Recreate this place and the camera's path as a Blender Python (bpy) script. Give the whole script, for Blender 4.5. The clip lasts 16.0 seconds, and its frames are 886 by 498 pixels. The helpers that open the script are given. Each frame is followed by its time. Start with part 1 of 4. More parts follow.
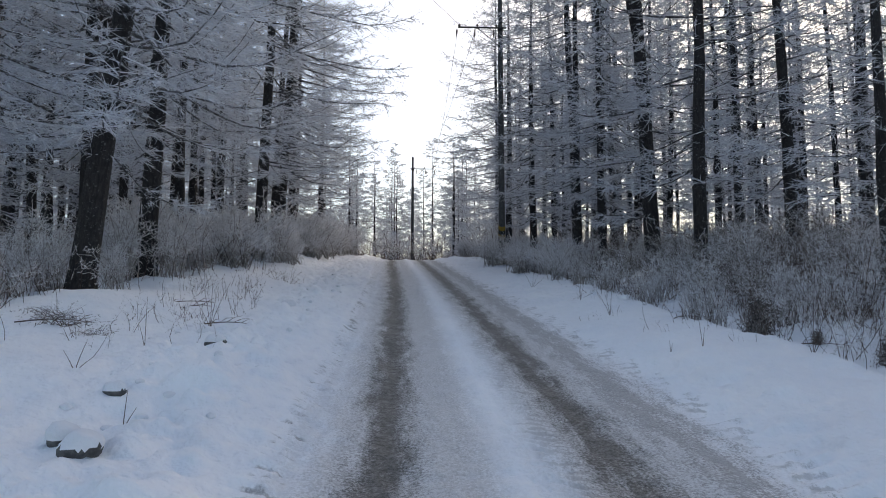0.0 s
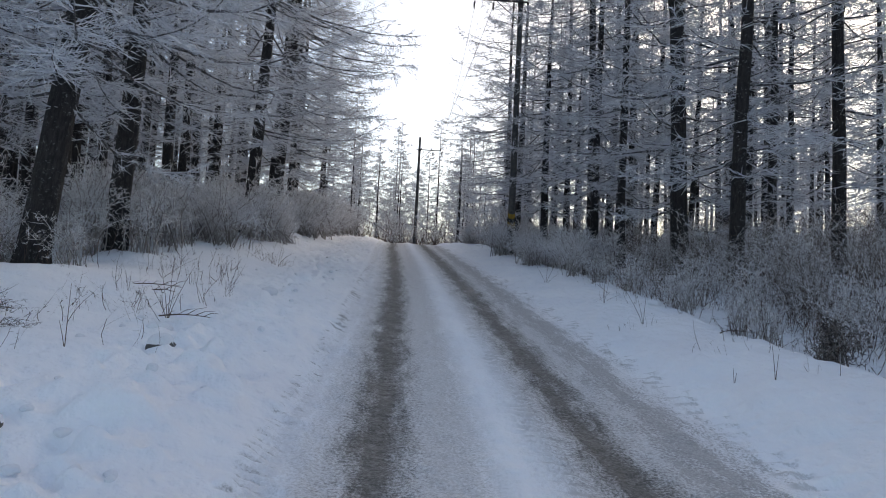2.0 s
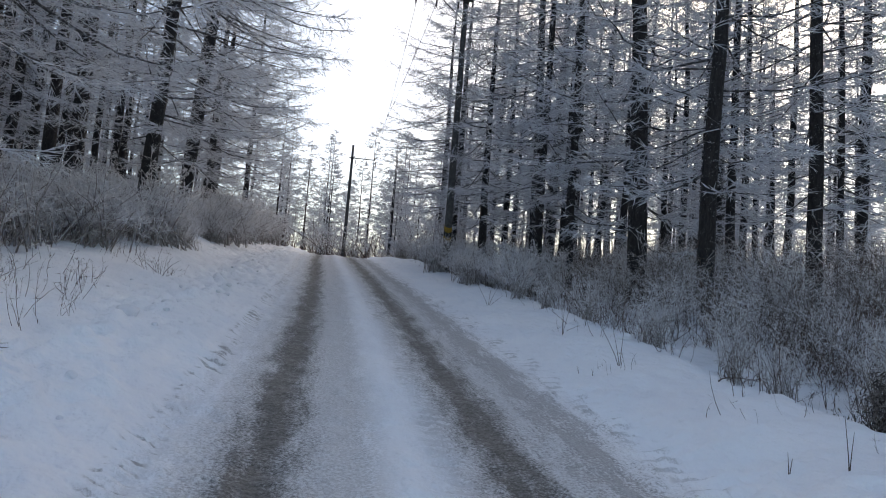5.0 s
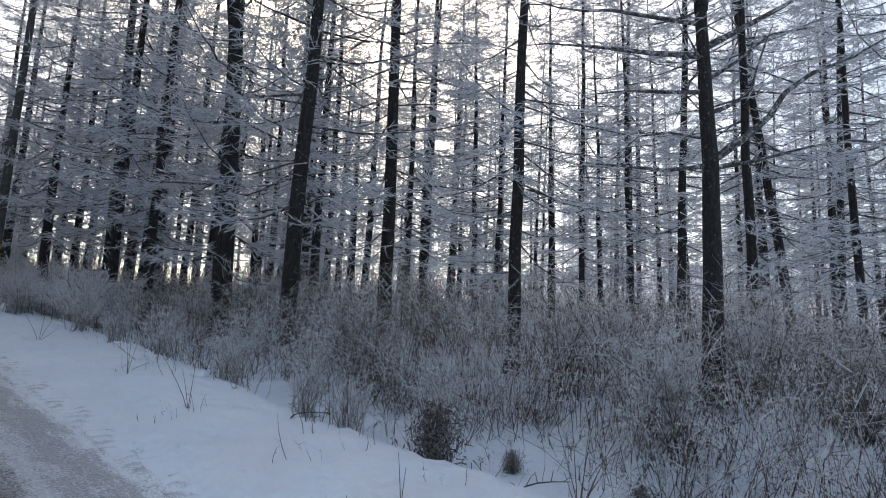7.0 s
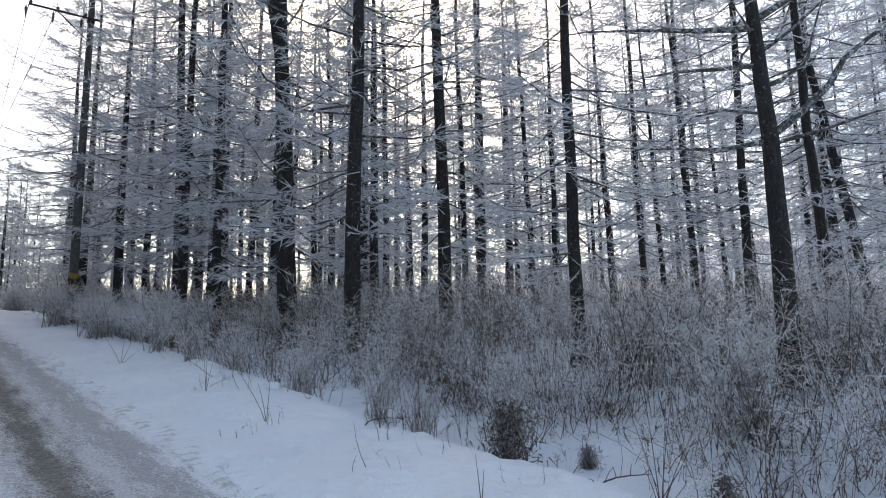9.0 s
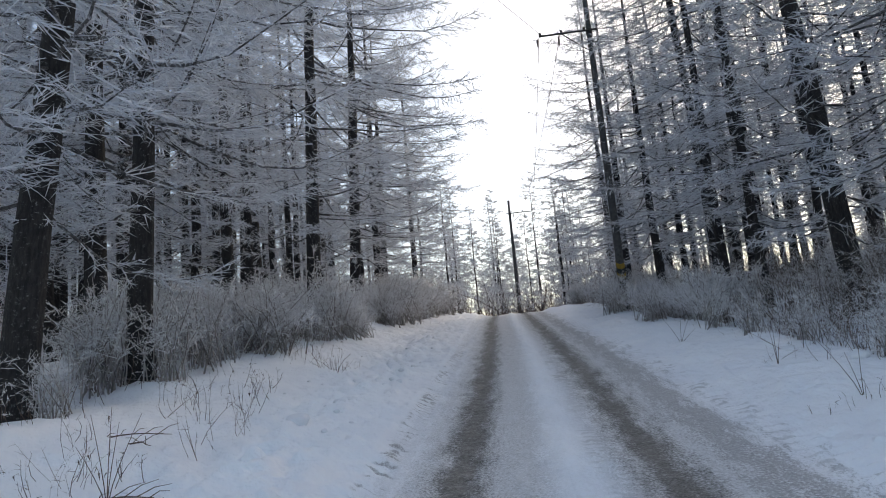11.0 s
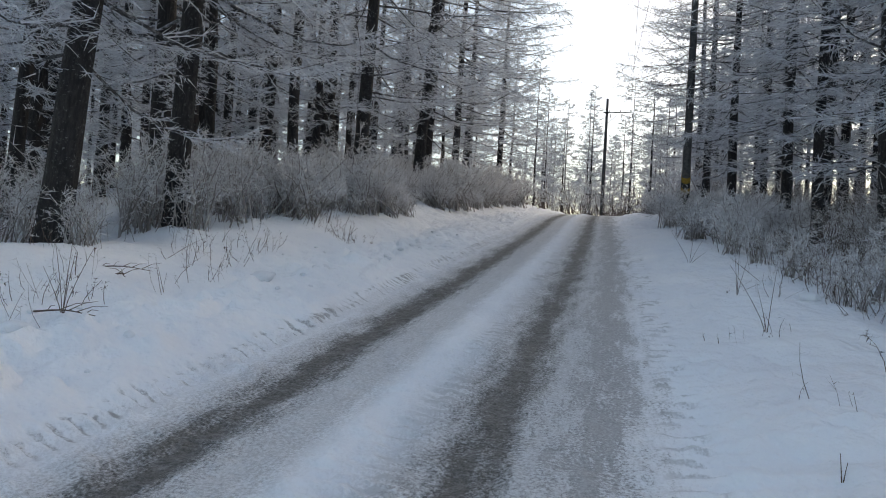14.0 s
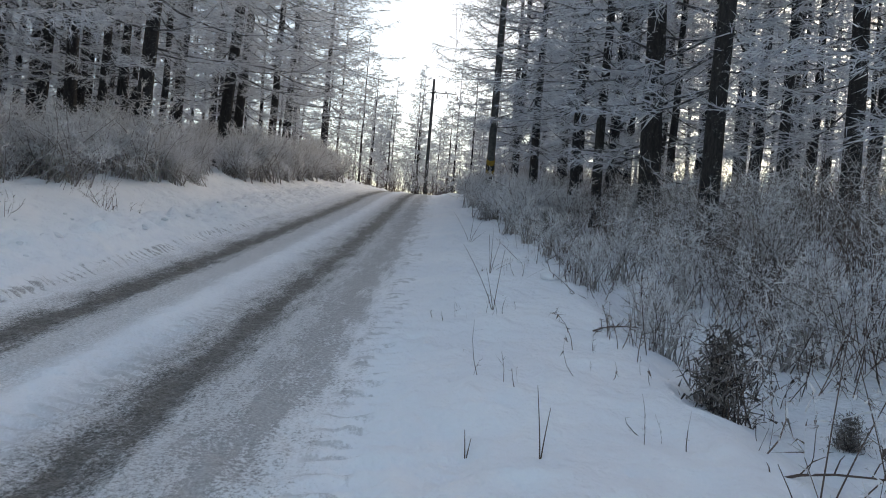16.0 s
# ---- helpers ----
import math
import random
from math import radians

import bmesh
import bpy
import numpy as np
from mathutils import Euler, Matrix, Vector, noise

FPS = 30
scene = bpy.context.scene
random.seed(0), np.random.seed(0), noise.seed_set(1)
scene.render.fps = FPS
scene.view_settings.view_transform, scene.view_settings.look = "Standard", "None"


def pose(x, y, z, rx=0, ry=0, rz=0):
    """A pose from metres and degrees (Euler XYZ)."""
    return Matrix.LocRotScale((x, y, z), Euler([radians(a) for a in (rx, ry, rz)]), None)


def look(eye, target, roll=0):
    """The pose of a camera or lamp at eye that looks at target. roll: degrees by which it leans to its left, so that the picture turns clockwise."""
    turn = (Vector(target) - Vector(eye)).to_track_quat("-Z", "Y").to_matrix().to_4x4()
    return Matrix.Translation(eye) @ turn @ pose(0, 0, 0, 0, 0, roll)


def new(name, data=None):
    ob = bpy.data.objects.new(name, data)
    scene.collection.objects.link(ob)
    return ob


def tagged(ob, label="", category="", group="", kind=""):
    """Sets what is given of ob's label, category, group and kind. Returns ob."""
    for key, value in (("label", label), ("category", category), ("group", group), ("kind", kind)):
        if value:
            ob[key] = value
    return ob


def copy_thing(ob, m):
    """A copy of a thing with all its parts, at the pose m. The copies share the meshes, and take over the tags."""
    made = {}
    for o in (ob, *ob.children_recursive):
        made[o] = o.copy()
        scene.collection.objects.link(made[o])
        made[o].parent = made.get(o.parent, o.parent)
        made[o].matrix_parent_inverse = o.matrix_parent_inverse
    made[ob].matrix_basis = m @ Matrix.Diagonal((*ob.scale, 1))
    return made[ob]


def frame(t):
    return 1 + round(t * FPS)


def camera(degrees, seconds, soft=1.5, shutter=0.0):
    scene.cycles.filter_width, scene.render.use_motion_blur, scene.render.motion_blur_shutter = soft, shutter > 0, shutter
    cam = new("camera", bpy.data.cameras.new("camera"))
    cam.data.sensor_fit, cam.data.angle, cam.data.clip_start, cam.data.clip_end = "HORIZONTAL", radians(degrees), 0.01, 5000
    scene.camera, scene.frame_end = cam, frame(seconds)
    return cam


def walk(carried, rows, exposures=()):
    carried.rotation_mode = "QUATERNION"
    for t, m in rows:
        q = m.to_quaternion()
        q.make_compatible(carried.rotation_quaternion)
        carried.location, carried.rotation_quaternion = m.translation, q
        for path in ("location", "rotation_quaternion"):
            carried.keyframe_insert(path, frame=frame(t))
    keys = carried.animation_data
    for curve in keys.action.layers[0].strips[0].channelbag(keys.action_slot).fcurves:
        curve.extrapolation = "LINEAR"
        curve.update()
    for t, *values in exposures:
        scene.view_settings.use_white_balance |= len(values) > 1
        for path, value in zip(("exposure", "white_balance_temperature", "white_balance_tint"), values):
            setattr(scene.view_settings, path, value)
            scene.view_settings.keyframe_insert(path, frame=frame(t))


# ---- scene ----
# ---------------------------------------------------------------- camera and walk
cam = camera(64.98, 16.0, 1.0)
PATH = [
    (0.0, look((0.000, 0.000, 1.520), (0.434, 9.945, 2.476), -0.02)),
    (0.5, look((-0.054, 0.420, 1.546), (0.119, 10.388, 2.329), 1.87)),
    (1.0, look((-0.107, 0.837, 1.617), (0.459, 10.763, 2.686), 3.34)),
    (1.5, look((-0.065, 1.292, 1.689), (-0.062, 11.279, 2.200), 1.10)),
    (2.0, look((-0.035, 1.687, 1.741), (0.380, 11.652, 2.468), 2.94)),
    (2.5, look((0.046, 2.092, 1.764), (0.505, 12.067, 2.301), 2.80)),
    (3.0, look((0.044, 2.510, 1.762), (0.525, 12.481, 2.358), 2.82)),
    (3.2, look((0.042, 2.679, 1.854), (0.702, 12.638, 2.470), 3.75)),
    (5.3, look((0.199, 4.314, 1.917), (1.945, 14.094, 3.062), 4.78)),
    (5.5, look((0.277, 4.440, 1.970), (2.819, 14.030, 3.219), 3.87)),
    (6.0, look((0.336, 4.473, 1.984), (4.792, 13.268, 3.654), 4.22)),
    (6.5, look((0.400, 4.395, 2.017), (6.270, 12.281, 3.847), 2.42)),
    (7.0, look((0.478, 4.412, 2.030), (6.885, 11.893, 3.761), 2.43)),
    (7.5, look((0.469, 4.395, 2.034), (7.031, 11.698, 3.931), 2.51)),
    (8.0, look((0.577, 4.406, 2.034), (7.237, 11.643, 3.840), 0.99)),
    (8.5, look((0.466, 4.349, 2.057), (7.027, 11.708, 3.729), -1.63)),
    (9.0, look((0.419, 4.398, 2.074), (6.207, 12.378, 3.751), -1.22)),
    (9.5, look((0.347, 4.562, 2.079), (4.460, 13.536, 3.676), -4.64)),
    (10.0, look((0.275, 4.844, 2.067), (2.258, 14.506, 3.714), -5.71)),
    (10.2, look((0.186, 4.864, 2.090), (1.369, 14.625, 3.918), -6.40)),
    (12.3, look((1.074, 4.562, 2.014), (-1.721, 14.157, 2.358), 0.20)),
    (12.5, look((1.194, 4.562, 2.049), (-1.662, 14.145, 2.141), 0.66)),
    (13.0, look((1.435, 4.477, 2.058), (-1.450, 14.039, 2.538), 0.15)),
    (13.5, look((1.685, 4.465, 2.081), (-1.097, 14.065, 2.395), 1.43)),
    (14.0, look((2.049, 4.536, 2.042), (-0.528, 14.197, 2.207), 3.38)),
    (14.5, look((2.342, 4.495, 2.034), (0.479, 14.318, 1.821), 2.66)),
    (15.0, look((2.640, 4.460, 2.070), (1.362, 14.372, 1.748), 4.86)),
    (15.5, look((2.926, 4.675, 2.062), (1.953, 14.622, 1.708), 5.80)),
    (16.0, look((2.991, 4.904, 2.098), (2.740, 14.901, 2.091), 4.86)),
]
walk(cam, PATH, [
    (0.0, 0.48, 7750, 10), (3.0, 0.52, 7750, 10), (5.5, 0.52, 7700, 10), (6.5, 0.50, 7800, 10),
    (7.5, 0.86, 8000, 10), (9.0, 0.92, 8000, 10), (10.0, 0.72, 7900, 10), (12.5, 0.66, 8250, 7), (16.0, 0.72, 8350, 7),
])

# ---------------------------------------------------------------- world, sun, exposure
SUN_AZ, SUN_EL = 30.0, 36.0         # degrees to the right of the road, and above the level
world = bpy.data.worlds.new("winter_sky")
scene.world = world
world.use_nodes = True
wn, wl = world.node_tree.nodes, world.node_tree.links
sky = wn.new("ShaderNodeTexSky")
sky.sky_type, sky.sun_disc = "NISHITA", False
sky.sun_elevation, sky.sun_rotation = radians(SUN_EL), radians(SUN_AZ)
sky.air_density, sky.dust_density, sky.ozone_density = 1.0, 1.6, 2.0
wl.new(sky.outputs[0], wn["Background"].inputs[0])
wn["Background"].inputs[1].default_value = 0.15

sun = new("sun", bpy.data.lights.new("sun", "SUN"))
sun.data.energy, sun.data.angle, sun.data.color = 0.5, radians(14.0), (1.0, 0.92, 0.82)
sun_way = Vector((math.sin(radians(SUN_AZ)) * math.cos(radians(SUN_EL)), math.cos(radians(SUN_AZ)) * math.cos(radians(SUN_EL)), math.sin(radians(SUN_EL))))
sun.matrix_world = look(sun_way * 60, (0, 0, 0))


# ---------------------------------------------------------------- materials
def material(name):
    m = bpy.data.materials.new(name)
    m.use_nodes = True
    return m, m.node_tree.nodes, m.node_tree.links, m.node_tree.nodes["Principled BSDF"]


def mixed(n, l, factor, a, b):
    """A colour mix; a and b are colours or sockets, factor a socket or a number."""
    x = n.new("ShaderNodeMix")
    x.data_type = "RGBA"
    for k, v in ((0, factor), (6, a), (7, b)):
        if isinstance(v, bpy.types.NodeSocket):
            l.new(v, x.inputs[k])
        else:
            x.inputs[k].default_value = (*v, 1) if k else v
    return x.outputs[2]


def noisy(n, l, scale, detail=4, rough=0.55, vec=None):
    x = n.new("ShaderNodeTexNoise")
    x.inputs["Scale"].default_value, x.inputs["Detail"].default_value, x.inputs["Roughness"].default_value = scale, detail, rough
    if vec is not None:
        l.new(vec, x.inputs["Vector"])
    return x.outputs[0]


def ramp(n, l, fac, lo, hi, a=0.0, b=1.0):
    x = n.new("ShaderNodeMapRange")
    x.interpolation_type = "SMOOTHSTEP"
    for k, v in enumerate((lo, hi, a, b)):
        x.inputs[k + 1].default_value = v
    l.new(fac, x.inputs[0])
    return x.outputs[0]


def calc(n, l, op, a, b=None):
    x = n.new("ShaderNodeMath")
    x.operation = op
    for k, v in enumerate((a, b)):
        if isinstance(v, bpy.types.NodeSocket):
            l.new(v, x.inputs[k])
        elif v is not None:
            x.inputs[k].default_value = v
    return x.outputs[0]


def bumped(n, l, bsdf, height, strength, distance):
    x = n.new("ShaderNodeBump")
    x.inputs["Strength"].default_value, x.inputs["Distance"].default_value = strength, distance
    l.new(height, x.inputs["Height"])
    l.new(x.outputs[0], bsdf.inputs["Normal"])


def coords(n):
    return n.new("ShaderNodeTexCoord").outputs["Object"]


def snow_material():
    m, n, l, b = material("snow")
    p = coords(n)
    fine, broad = noisy(n, l, 60, 3, 0.6, p), noisy(n, l, 1.3, 5, 0.6, p)
    c = mixed(n, l, ramp(n, l, broad, 0.3, 0.75), (0.76, 0.78, 0.82), (0.84, 0.85, 0.88))
    l.new(mixed(n, l, ramp(n, l, fine, 0.62, 0.8), c, (0.74, 0.76, 0.80)), b.inputs["Base Color"])
    b.inputs["Roughness"].default_value = 0.75
    b.inputs["Specular IOR Level"].default_value = 0.25
    lump = calc(n, l, "ADD", noisy(n, l, 9, 5, 0.6, p), calc(n, l, "MULTIPLY", fine, 0.25))
    bumped(n, l, b, lump, 0.7, 0.04)
    return m


def road_material():
    """Packed snow with two bare wet wheel tracks, after the distance from the road's middle."""
    m, n, l, b = material("packed_snow_road")
    p = coords(n)
    at = n.new("ShaderNodeAttribute")
    at.attribute_name = "lateral"
    u = at.outputs["Fac"]
    stretch = n.new("ShaderNodeMapping")
    stretch.inputs["Scale"].default_value = (1.0, 0.16, 1.0)
    l.new(p, stretch.inputs[0])
    streak = noisy(n, l, 7, 5, 0.65, stretch.outputs[0])
    grit, fine, broad = noisy(n, l, 48, 6, 0.78, p), noisy(n, l, 140, 2, 0.6, p), noisy(n, l, 0.8, 4, 0.6, p)
    def band(centre, half, ragged, edge=0.10):
        """1 inside the band, with an edge broken up by grit and streaks."""
        d = calc(n, l, "ABSOLUTE", calc(n, l, "SUBTRACT", u, centre))
        d = calc(n, l, "ADD", d, calc(n, l, "MULTIPLY", calc(n, l, "SUBTRACT", grit, 0.5), ragged))
        d = calc(n, l, "ADD", d, calc(n, l, "MULTIPLY", calc(n, l, "SUBTRACT", streak, 0.5), ragged * 0.9))
        return ramp(n, l, d, half + edge, half - edge)

    def prints(centre, half, per_metre, slant, lo):
        """Dark bars in the pattern of a tyre's tread, broken into patches."""
        y = n.new("ShaderNodeSeparateXYZ")
        l.new(p, y.inputs[0])
        d = calc(n, l, "ABSOLUTE", calc(n, l, "SUBTRACT", u, centre))
        phase = calc(n, l, "ADD", calc(n, l, "MULTIPLY", y.outputs[1], per_metre), calc(n, l, "MULTIPLY", d, slant))
        phase = calc(n, l, "ADD", phase, calc(n, l, "MULTIPLY", streak, 1.2))
        bars = ramp(n, l, calc(n, l, "SINE", calc(n, l, "MULTIPLY", phase, 6.2832)), lo, 0.95)
        patchy = ramp(n, l, calc(n, l, "ADD", grit, calc(n, l, "MULTIPLY", broad, 0.6)), 0.66, 0.92)
        return calc(n, l, "MULTIPLY", calc(n, l, "MULTIPLY", bars, ramp(n, l, d, half, half * 0.5)), patchy)

    snow = mixed(n, l, ramp(n, l, broad, 0.3, 0.75), (0.85, 0.87, 0.91), (0.92, 0.93, 0.95))
    snow = mixed(n, l, ramp(n, l, grit, 0.60, 0.80), snow, (0.74, 0.76, 0.81))
    lane = calc(n, l, "MULTIPLY", ramp(n, l, u, -1.62, -1.40), ramp(n, l, u, 2.15, 1.85))
    dirty = mixed(n, l, ramp(n, l, calc(n, l, "ADD", calc(n, l, "MULTIPLY", grit, 0.8), calc(n, l, "MULTIPLY", streak, 0.2)), 0.36, 0.62), (0.27, 0.26, 0.25), (0.66, 0.66, 0.67))
    packed = calc(n, l, "MAXIMUM", band(-0.62, 0.58, 0.55, 0.2), band(1.00, 0.70, 0.7, 0.26))
    packed = calc(n, l, "MAXIMUM", packed, calc(n, l, "MULTIPLY", band(-1.30, 0.12, 0.9), 0.35))
    packed = calc(n, l, "MULTIPLY", packed, calc(n, l, "SUBTRACT", 1.0, calc(n, l, "MULTIPLY", band(0.16, 0.15, 0.7), 0.5)))
    packed = calc(n, l, "MULTIPLY", calc(n, l, "MULTIPLY", packed, 0.8), ramp(n, l, streak, 0.25, 0.6, 0.6, 1.0))
    bare = mixed(n, l, ramp(n, l, grit, 0.35, 0.66), (0.042, 0.038, 0.033), (0.16, 0.148, 0.13))
    bare = mixed(n, l, ramp(n, l, noisy(n, l, 15, 5, 0.7, p), 0.50, 0.68, 0.0, 0.6), bare, (0.30, 0.29, 0.28))
    tracks = calc(n, l, "MAXIMUM", band(-0.75, 0.19, 0.60, 0.14), band(0.79, 0.19, 0.65, 0.15))
    tracks = calc(n, l, "MULTIPLY", tracks, 0.92)
    outer = calc(n, l, "MULTIPLY", band(1.42, 0.20, 1.6), 0.36)
    bars = calc(n, l, "MAXIMUM", prints(-1.42, 0.13, 8.5, 1.8, 0.1), calc(n, l, "MAXIMUM", calc(n, l, "MULTIPLY", prints(0.42, 0.20, 7.5, 1.0, 0.2), 0.55), calc(n, l, "MULTIPLY", prints(1.92, 0.18, 5.0, 0.6, 0.5), 0.6)))
    c = mixed(n, l, calc(n, l, "MULTIPLY", packed, lane), snow, dirty)
    c = mixed(n, l, calc(n, l, "MULTIPLY", bars, 0.75), c, (0.24, 0.235, 0.23))
    c = mixed(n, l, calc(n, l, "MULTIPLY", calc(n, l, "MAXIMUM", tracks, outer), lane), c, bare)
    l.new(c, b.inputs["Base Color"])
    wet = calc(n, l, "MULTIPLY", tracks, ramp(n, l, broad, 0.35, 0.65))
    l.new(ramp(n, l, wet, 0.0, 1.0, 0.75, 0.60), b.inputs["Roughness"])
    b.inputs["Specular IOR Level"].default_value = 0.35
    lump = calc(n, l, "ADD", calc(n, l, "MULTIPLY", noisy(n, l, 6.5, 3, 0.5, p), 1.5), calc(n, l, "ADD", calc(n, l, "MULTIPLY", noisy(n, l, 24, 2, 0.5, p), 0.35), calc(n, l, "MULTIPLY", fine, 0.06)))
    bumped(n, l, b, lump, 0.8, 0.05)
    return m


def bark_material(name, dark, light, frost, bare=0.56):
    """Furrowed bark with rime caught on its rough plates."""
    m, n, l, b = material(name)
    p = coords(n)
    stretch = n.new("ShaderNodeMapping")
    stretch.inputs["Scale"].default_value = (1.0, 1.0, 0.22)
    l.new(p, stretch.inputs[0])
    furrow, plate, rime = noisy(n, l, 30, 4, 0.65, stretch.outputs[0]), noisy(n, l, 5, 4, 0.6, p), noisy(n, l, 22, 5, 0.75, p)
    c = mixed(n, l, ramp(n, l, furrow, 0.35, 0.7), dark, light)
    c = mixed(n, l, calc(n, l, "MULTIPLY", ramp(n, l, rime, bare, bare + 0.14), calc(n, l, "MULTIPLY", ramp(n, l, plate, 0.35, 0.65), frost)), c, (0.62, 0.65, 0.70))
    l.new(c, b.inputs["Base Color"])
    b.inputs["Roughness"].default_value = 0.9
    bumped(n, l, b, calc(n, l, "ADD", furrow, calc(n, l, "MULTIPLY", plate, 0.6)), 0.9, 0.03)
    return m


def rime_material(name, a, c, through_light=0.22):
    """Hoar frost on twigs: pale crystals that let some light through."""
    m, n, l, b = material(name)
    info = n.new("ShaderNodeNewGeometry").outputs["Random Per Island"]
    col = mixed(n, l, info, a, c)
    l.new(col, b.inputs["Base Color"])
    b.inputs["Roughness"].default_value = 0.8
    b.inputs["Specular IOR Level"].default_value = 0.2
    t = n.new("ShaderNodeBsdfTranslucent")
    l.new(col, t.inputs[0])
    x = n.new("ShaderNodeMixShader")
    x.inputs[0].default_value = through_light
    l.new(b.outputs[0], x.inputs[1])
    l.new(t.outputs[0], x.inputs[2])
    l.new(x.outputs[0], n["Material Output"].inputs[0])
    return m


def plain_material(name, a, c, scale, rough=0.8, metal=0.0, bump=0.3):
    m, n, l, b = material(name)
    p = coords(n)
    f = noisy(n, l, scale, 5, 0.65, p)
    l.new(mixed(n, l, ramp(n, l, f, 0.3, 0.7), a, c), b.inputs["Base Color"])
    b.inputs["Roughness"].default_value, b.inputs["Metallic"].default_value = rough, metal
    bumped(n, l, b, f, bump, 0.01)
    return m


SNOW, ROAD = snow_material(), road_material()
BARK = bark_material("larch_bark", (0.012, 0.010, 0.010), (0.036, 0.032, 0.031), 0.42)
LIMB = bark_material("larch_limb", (0.030, 0.028, 0.028), (0.10, 0.095, 0.095), 0.95, 0.46)
RIME = rime_material("rime_twigs", (0.45, 0.48, 0.53), (0.80, 0.82, 0.86), 0.34)
# Frost of far trees with distance haze put into its colour as paler darks.
RIME_HAZED = rime_material("hazed_rime_crown", (0.50, 0.52, 0.55), (0.78, 0.79, 0.82), 0.34)
RIME_WEED = rime_material("rime_weeds", (0.54, 0.53, 0.54), (0.84, 0.84, 0.86), 0.30)
PALE_STEM = rime_material("frosted_stems", (0.22, 0.20, 0.19), (0.50, 0.48, 0.47), 0.15)
STEM = rime_material("dry_stems", (0.055, 0.040, 0.034), (0.19, 0.14, 0.12), 0.15)
DRY = rime_material("dry_leaves", (0.04, 0.033, 0.030), (0.25, 0.225, 0.215), 0.2)
CONCRETE = plain_material("pole_concrete", (0.045, 0.045, 0.045), (0.10, 0.10, 0.10), 9)
STEEL = plain_material("dark_steel", (0.03, 0.03, 0.032), (0.07, 0.07, 0.075), 20, 0.5, 0.6)
CERAMIC = plain_material("insulator_glaze", (0.05, 0.045, 0.045), (0.09, 0.08, 0.08), 12, 0.3)
YELLOW = plain_material("hazard_yellow", (0.22, 0.14, 0.02), (0.34, 0.22, 0.03), 14)
BLACK = plain_material("hazard_black", (0.015, 0.015, 0.015), (0.04, 0.04, 0.04), 14)
STONE = plain_material("dark_stone", (0.05, 0.05, 0.05), (0.14, 0.135, 0.13), 16)


# ---------------------------------------------------------------- mesh tools
def tri_mesh(name, verts, tris, mats, index=None, smooth=True):
    me = bpy.data.meshes.new(name)
    verts, tris = np.asarray(verts, np.float32), np.asarray(tris, np.int32)
    k = tris.shape[1]
    me.vertices.add(len(verts))
    me.vertices.foreach_set("co", verts.ravel())
    me.loops.add(tris.size)
    me.loops.foreach_set("vertex_index", tris.ravel())
    me.polygons.add(len(tris))
    me.polygons.foreach_set("loop_start", np.arange(0, tris.size, k, dtype=np.int32))
    me.polygons.foreach_set("loop_total", np.full(len(tris), k, np.int32))
    me.polygons.foreach_set("use_smooth", np.full(len(tris), smooth, bool))
    for m in mats:
        me.materials.append(m)
    if index is not None:
        me.polygons.foreach_set("material_index", np.asarray(index, np.int32))
    me.update(calc_edges=True)
    return me


def merge(pieces):
    """One list of verts and tris out of many."""
    vs, fs, k = [], [], 0
    for v, f in pieces:
        vs.append(v)
        fs.append(np.asarray(f) + k)
        k += len(v)
    return np.concatenate(vs), np.concatenate(fs)


def tube(points, radii, sides=6, cap=True, flute=0.0):
    """A tapered tube along points."""
    p = np.asarray(points, float)
    r = np.asarray(radii, float)
    d = np.gradient(p, axis=0)
    d /= np.linalg.norm(d, axis=1, keepdims=True) + 1e-9
    ref = np.array([0.0, 0.0, 1.0]) if abs(d[0, 2]) < 0.8 else np.array([1.0, 0.0, 0.0])
    a = np.cross(d, ref)
    a /= np.linalg.norm(a, axis=1, keepdims=True) + 1e-9
    b = np.cross(d, a)
    ang = np.arange(sides) * 2 * np.pi / sides
    wav = 1 + flute * np.sin(3 * ang + 0.7)
    ring = p[:, None] + r[:, None, None] * wav[None, :, None] * (np.cos(ang)[None, :, None] * a[:, None] + np.sin(ang)[None, :, None] * b[:, None])
    v = ring.reshape(-1, 3)
    n = len(p)
    i, j = np.meshgrid(np.arange(n - 1), np.arange(sides), indexing="ij")
    i, j = i.ravel(), j.ravel()
    q = (j + 1) % sides
    f = np.concatenate([np.stack([i * sides + j, i * sides + q, (i + 1) * sides + q], 1), np.stack([i * sides + j, (i + 1) * sides + q, (i + 1) * sides + j], 1)])
    if cap:
        v = np.concatenate([v, p[:1], p[-1:]])
        js = np.arange(sides)
        f = np.concatenate([f, np.stack([(js + 1) % sides, js, np.full(sides, n * sides)], 1), np.stack([(n - 1) * sides + js, (n - 1) * sides + (js + 1) % sides, np.full(sides, n * sides + 1)], 1)])
    return v, f


def blades(rng, root, tip, width):
    """Thin tapered twigs, one three-sided sliver each, from root to tip."""
    n = len(root)
    d = tip - root
    side = np.cross(d, rng.normal(size=(n, 3)))
    side /= np.linalg.norm(side, axis=1, keepdims=True) + 1e-9
    w = np.broadcast_to(np.asarray(width, float).reshape(-1, 1), (n, 1))
    v = np.stack([root - side * w / 2, root + side * w / 2, tip], 1).reshape(-1, 3)
    return v, np.arange(3 * n).reshape(-1, 3)


def part(name, mesh, parent, label=""):
    ob = new(name, mesh)
    ob.parent = parent
    return tagged(ob, label) if label else ob


# ---------------------------------------------------------------- the lie of the land
SLOPE = 0.1213


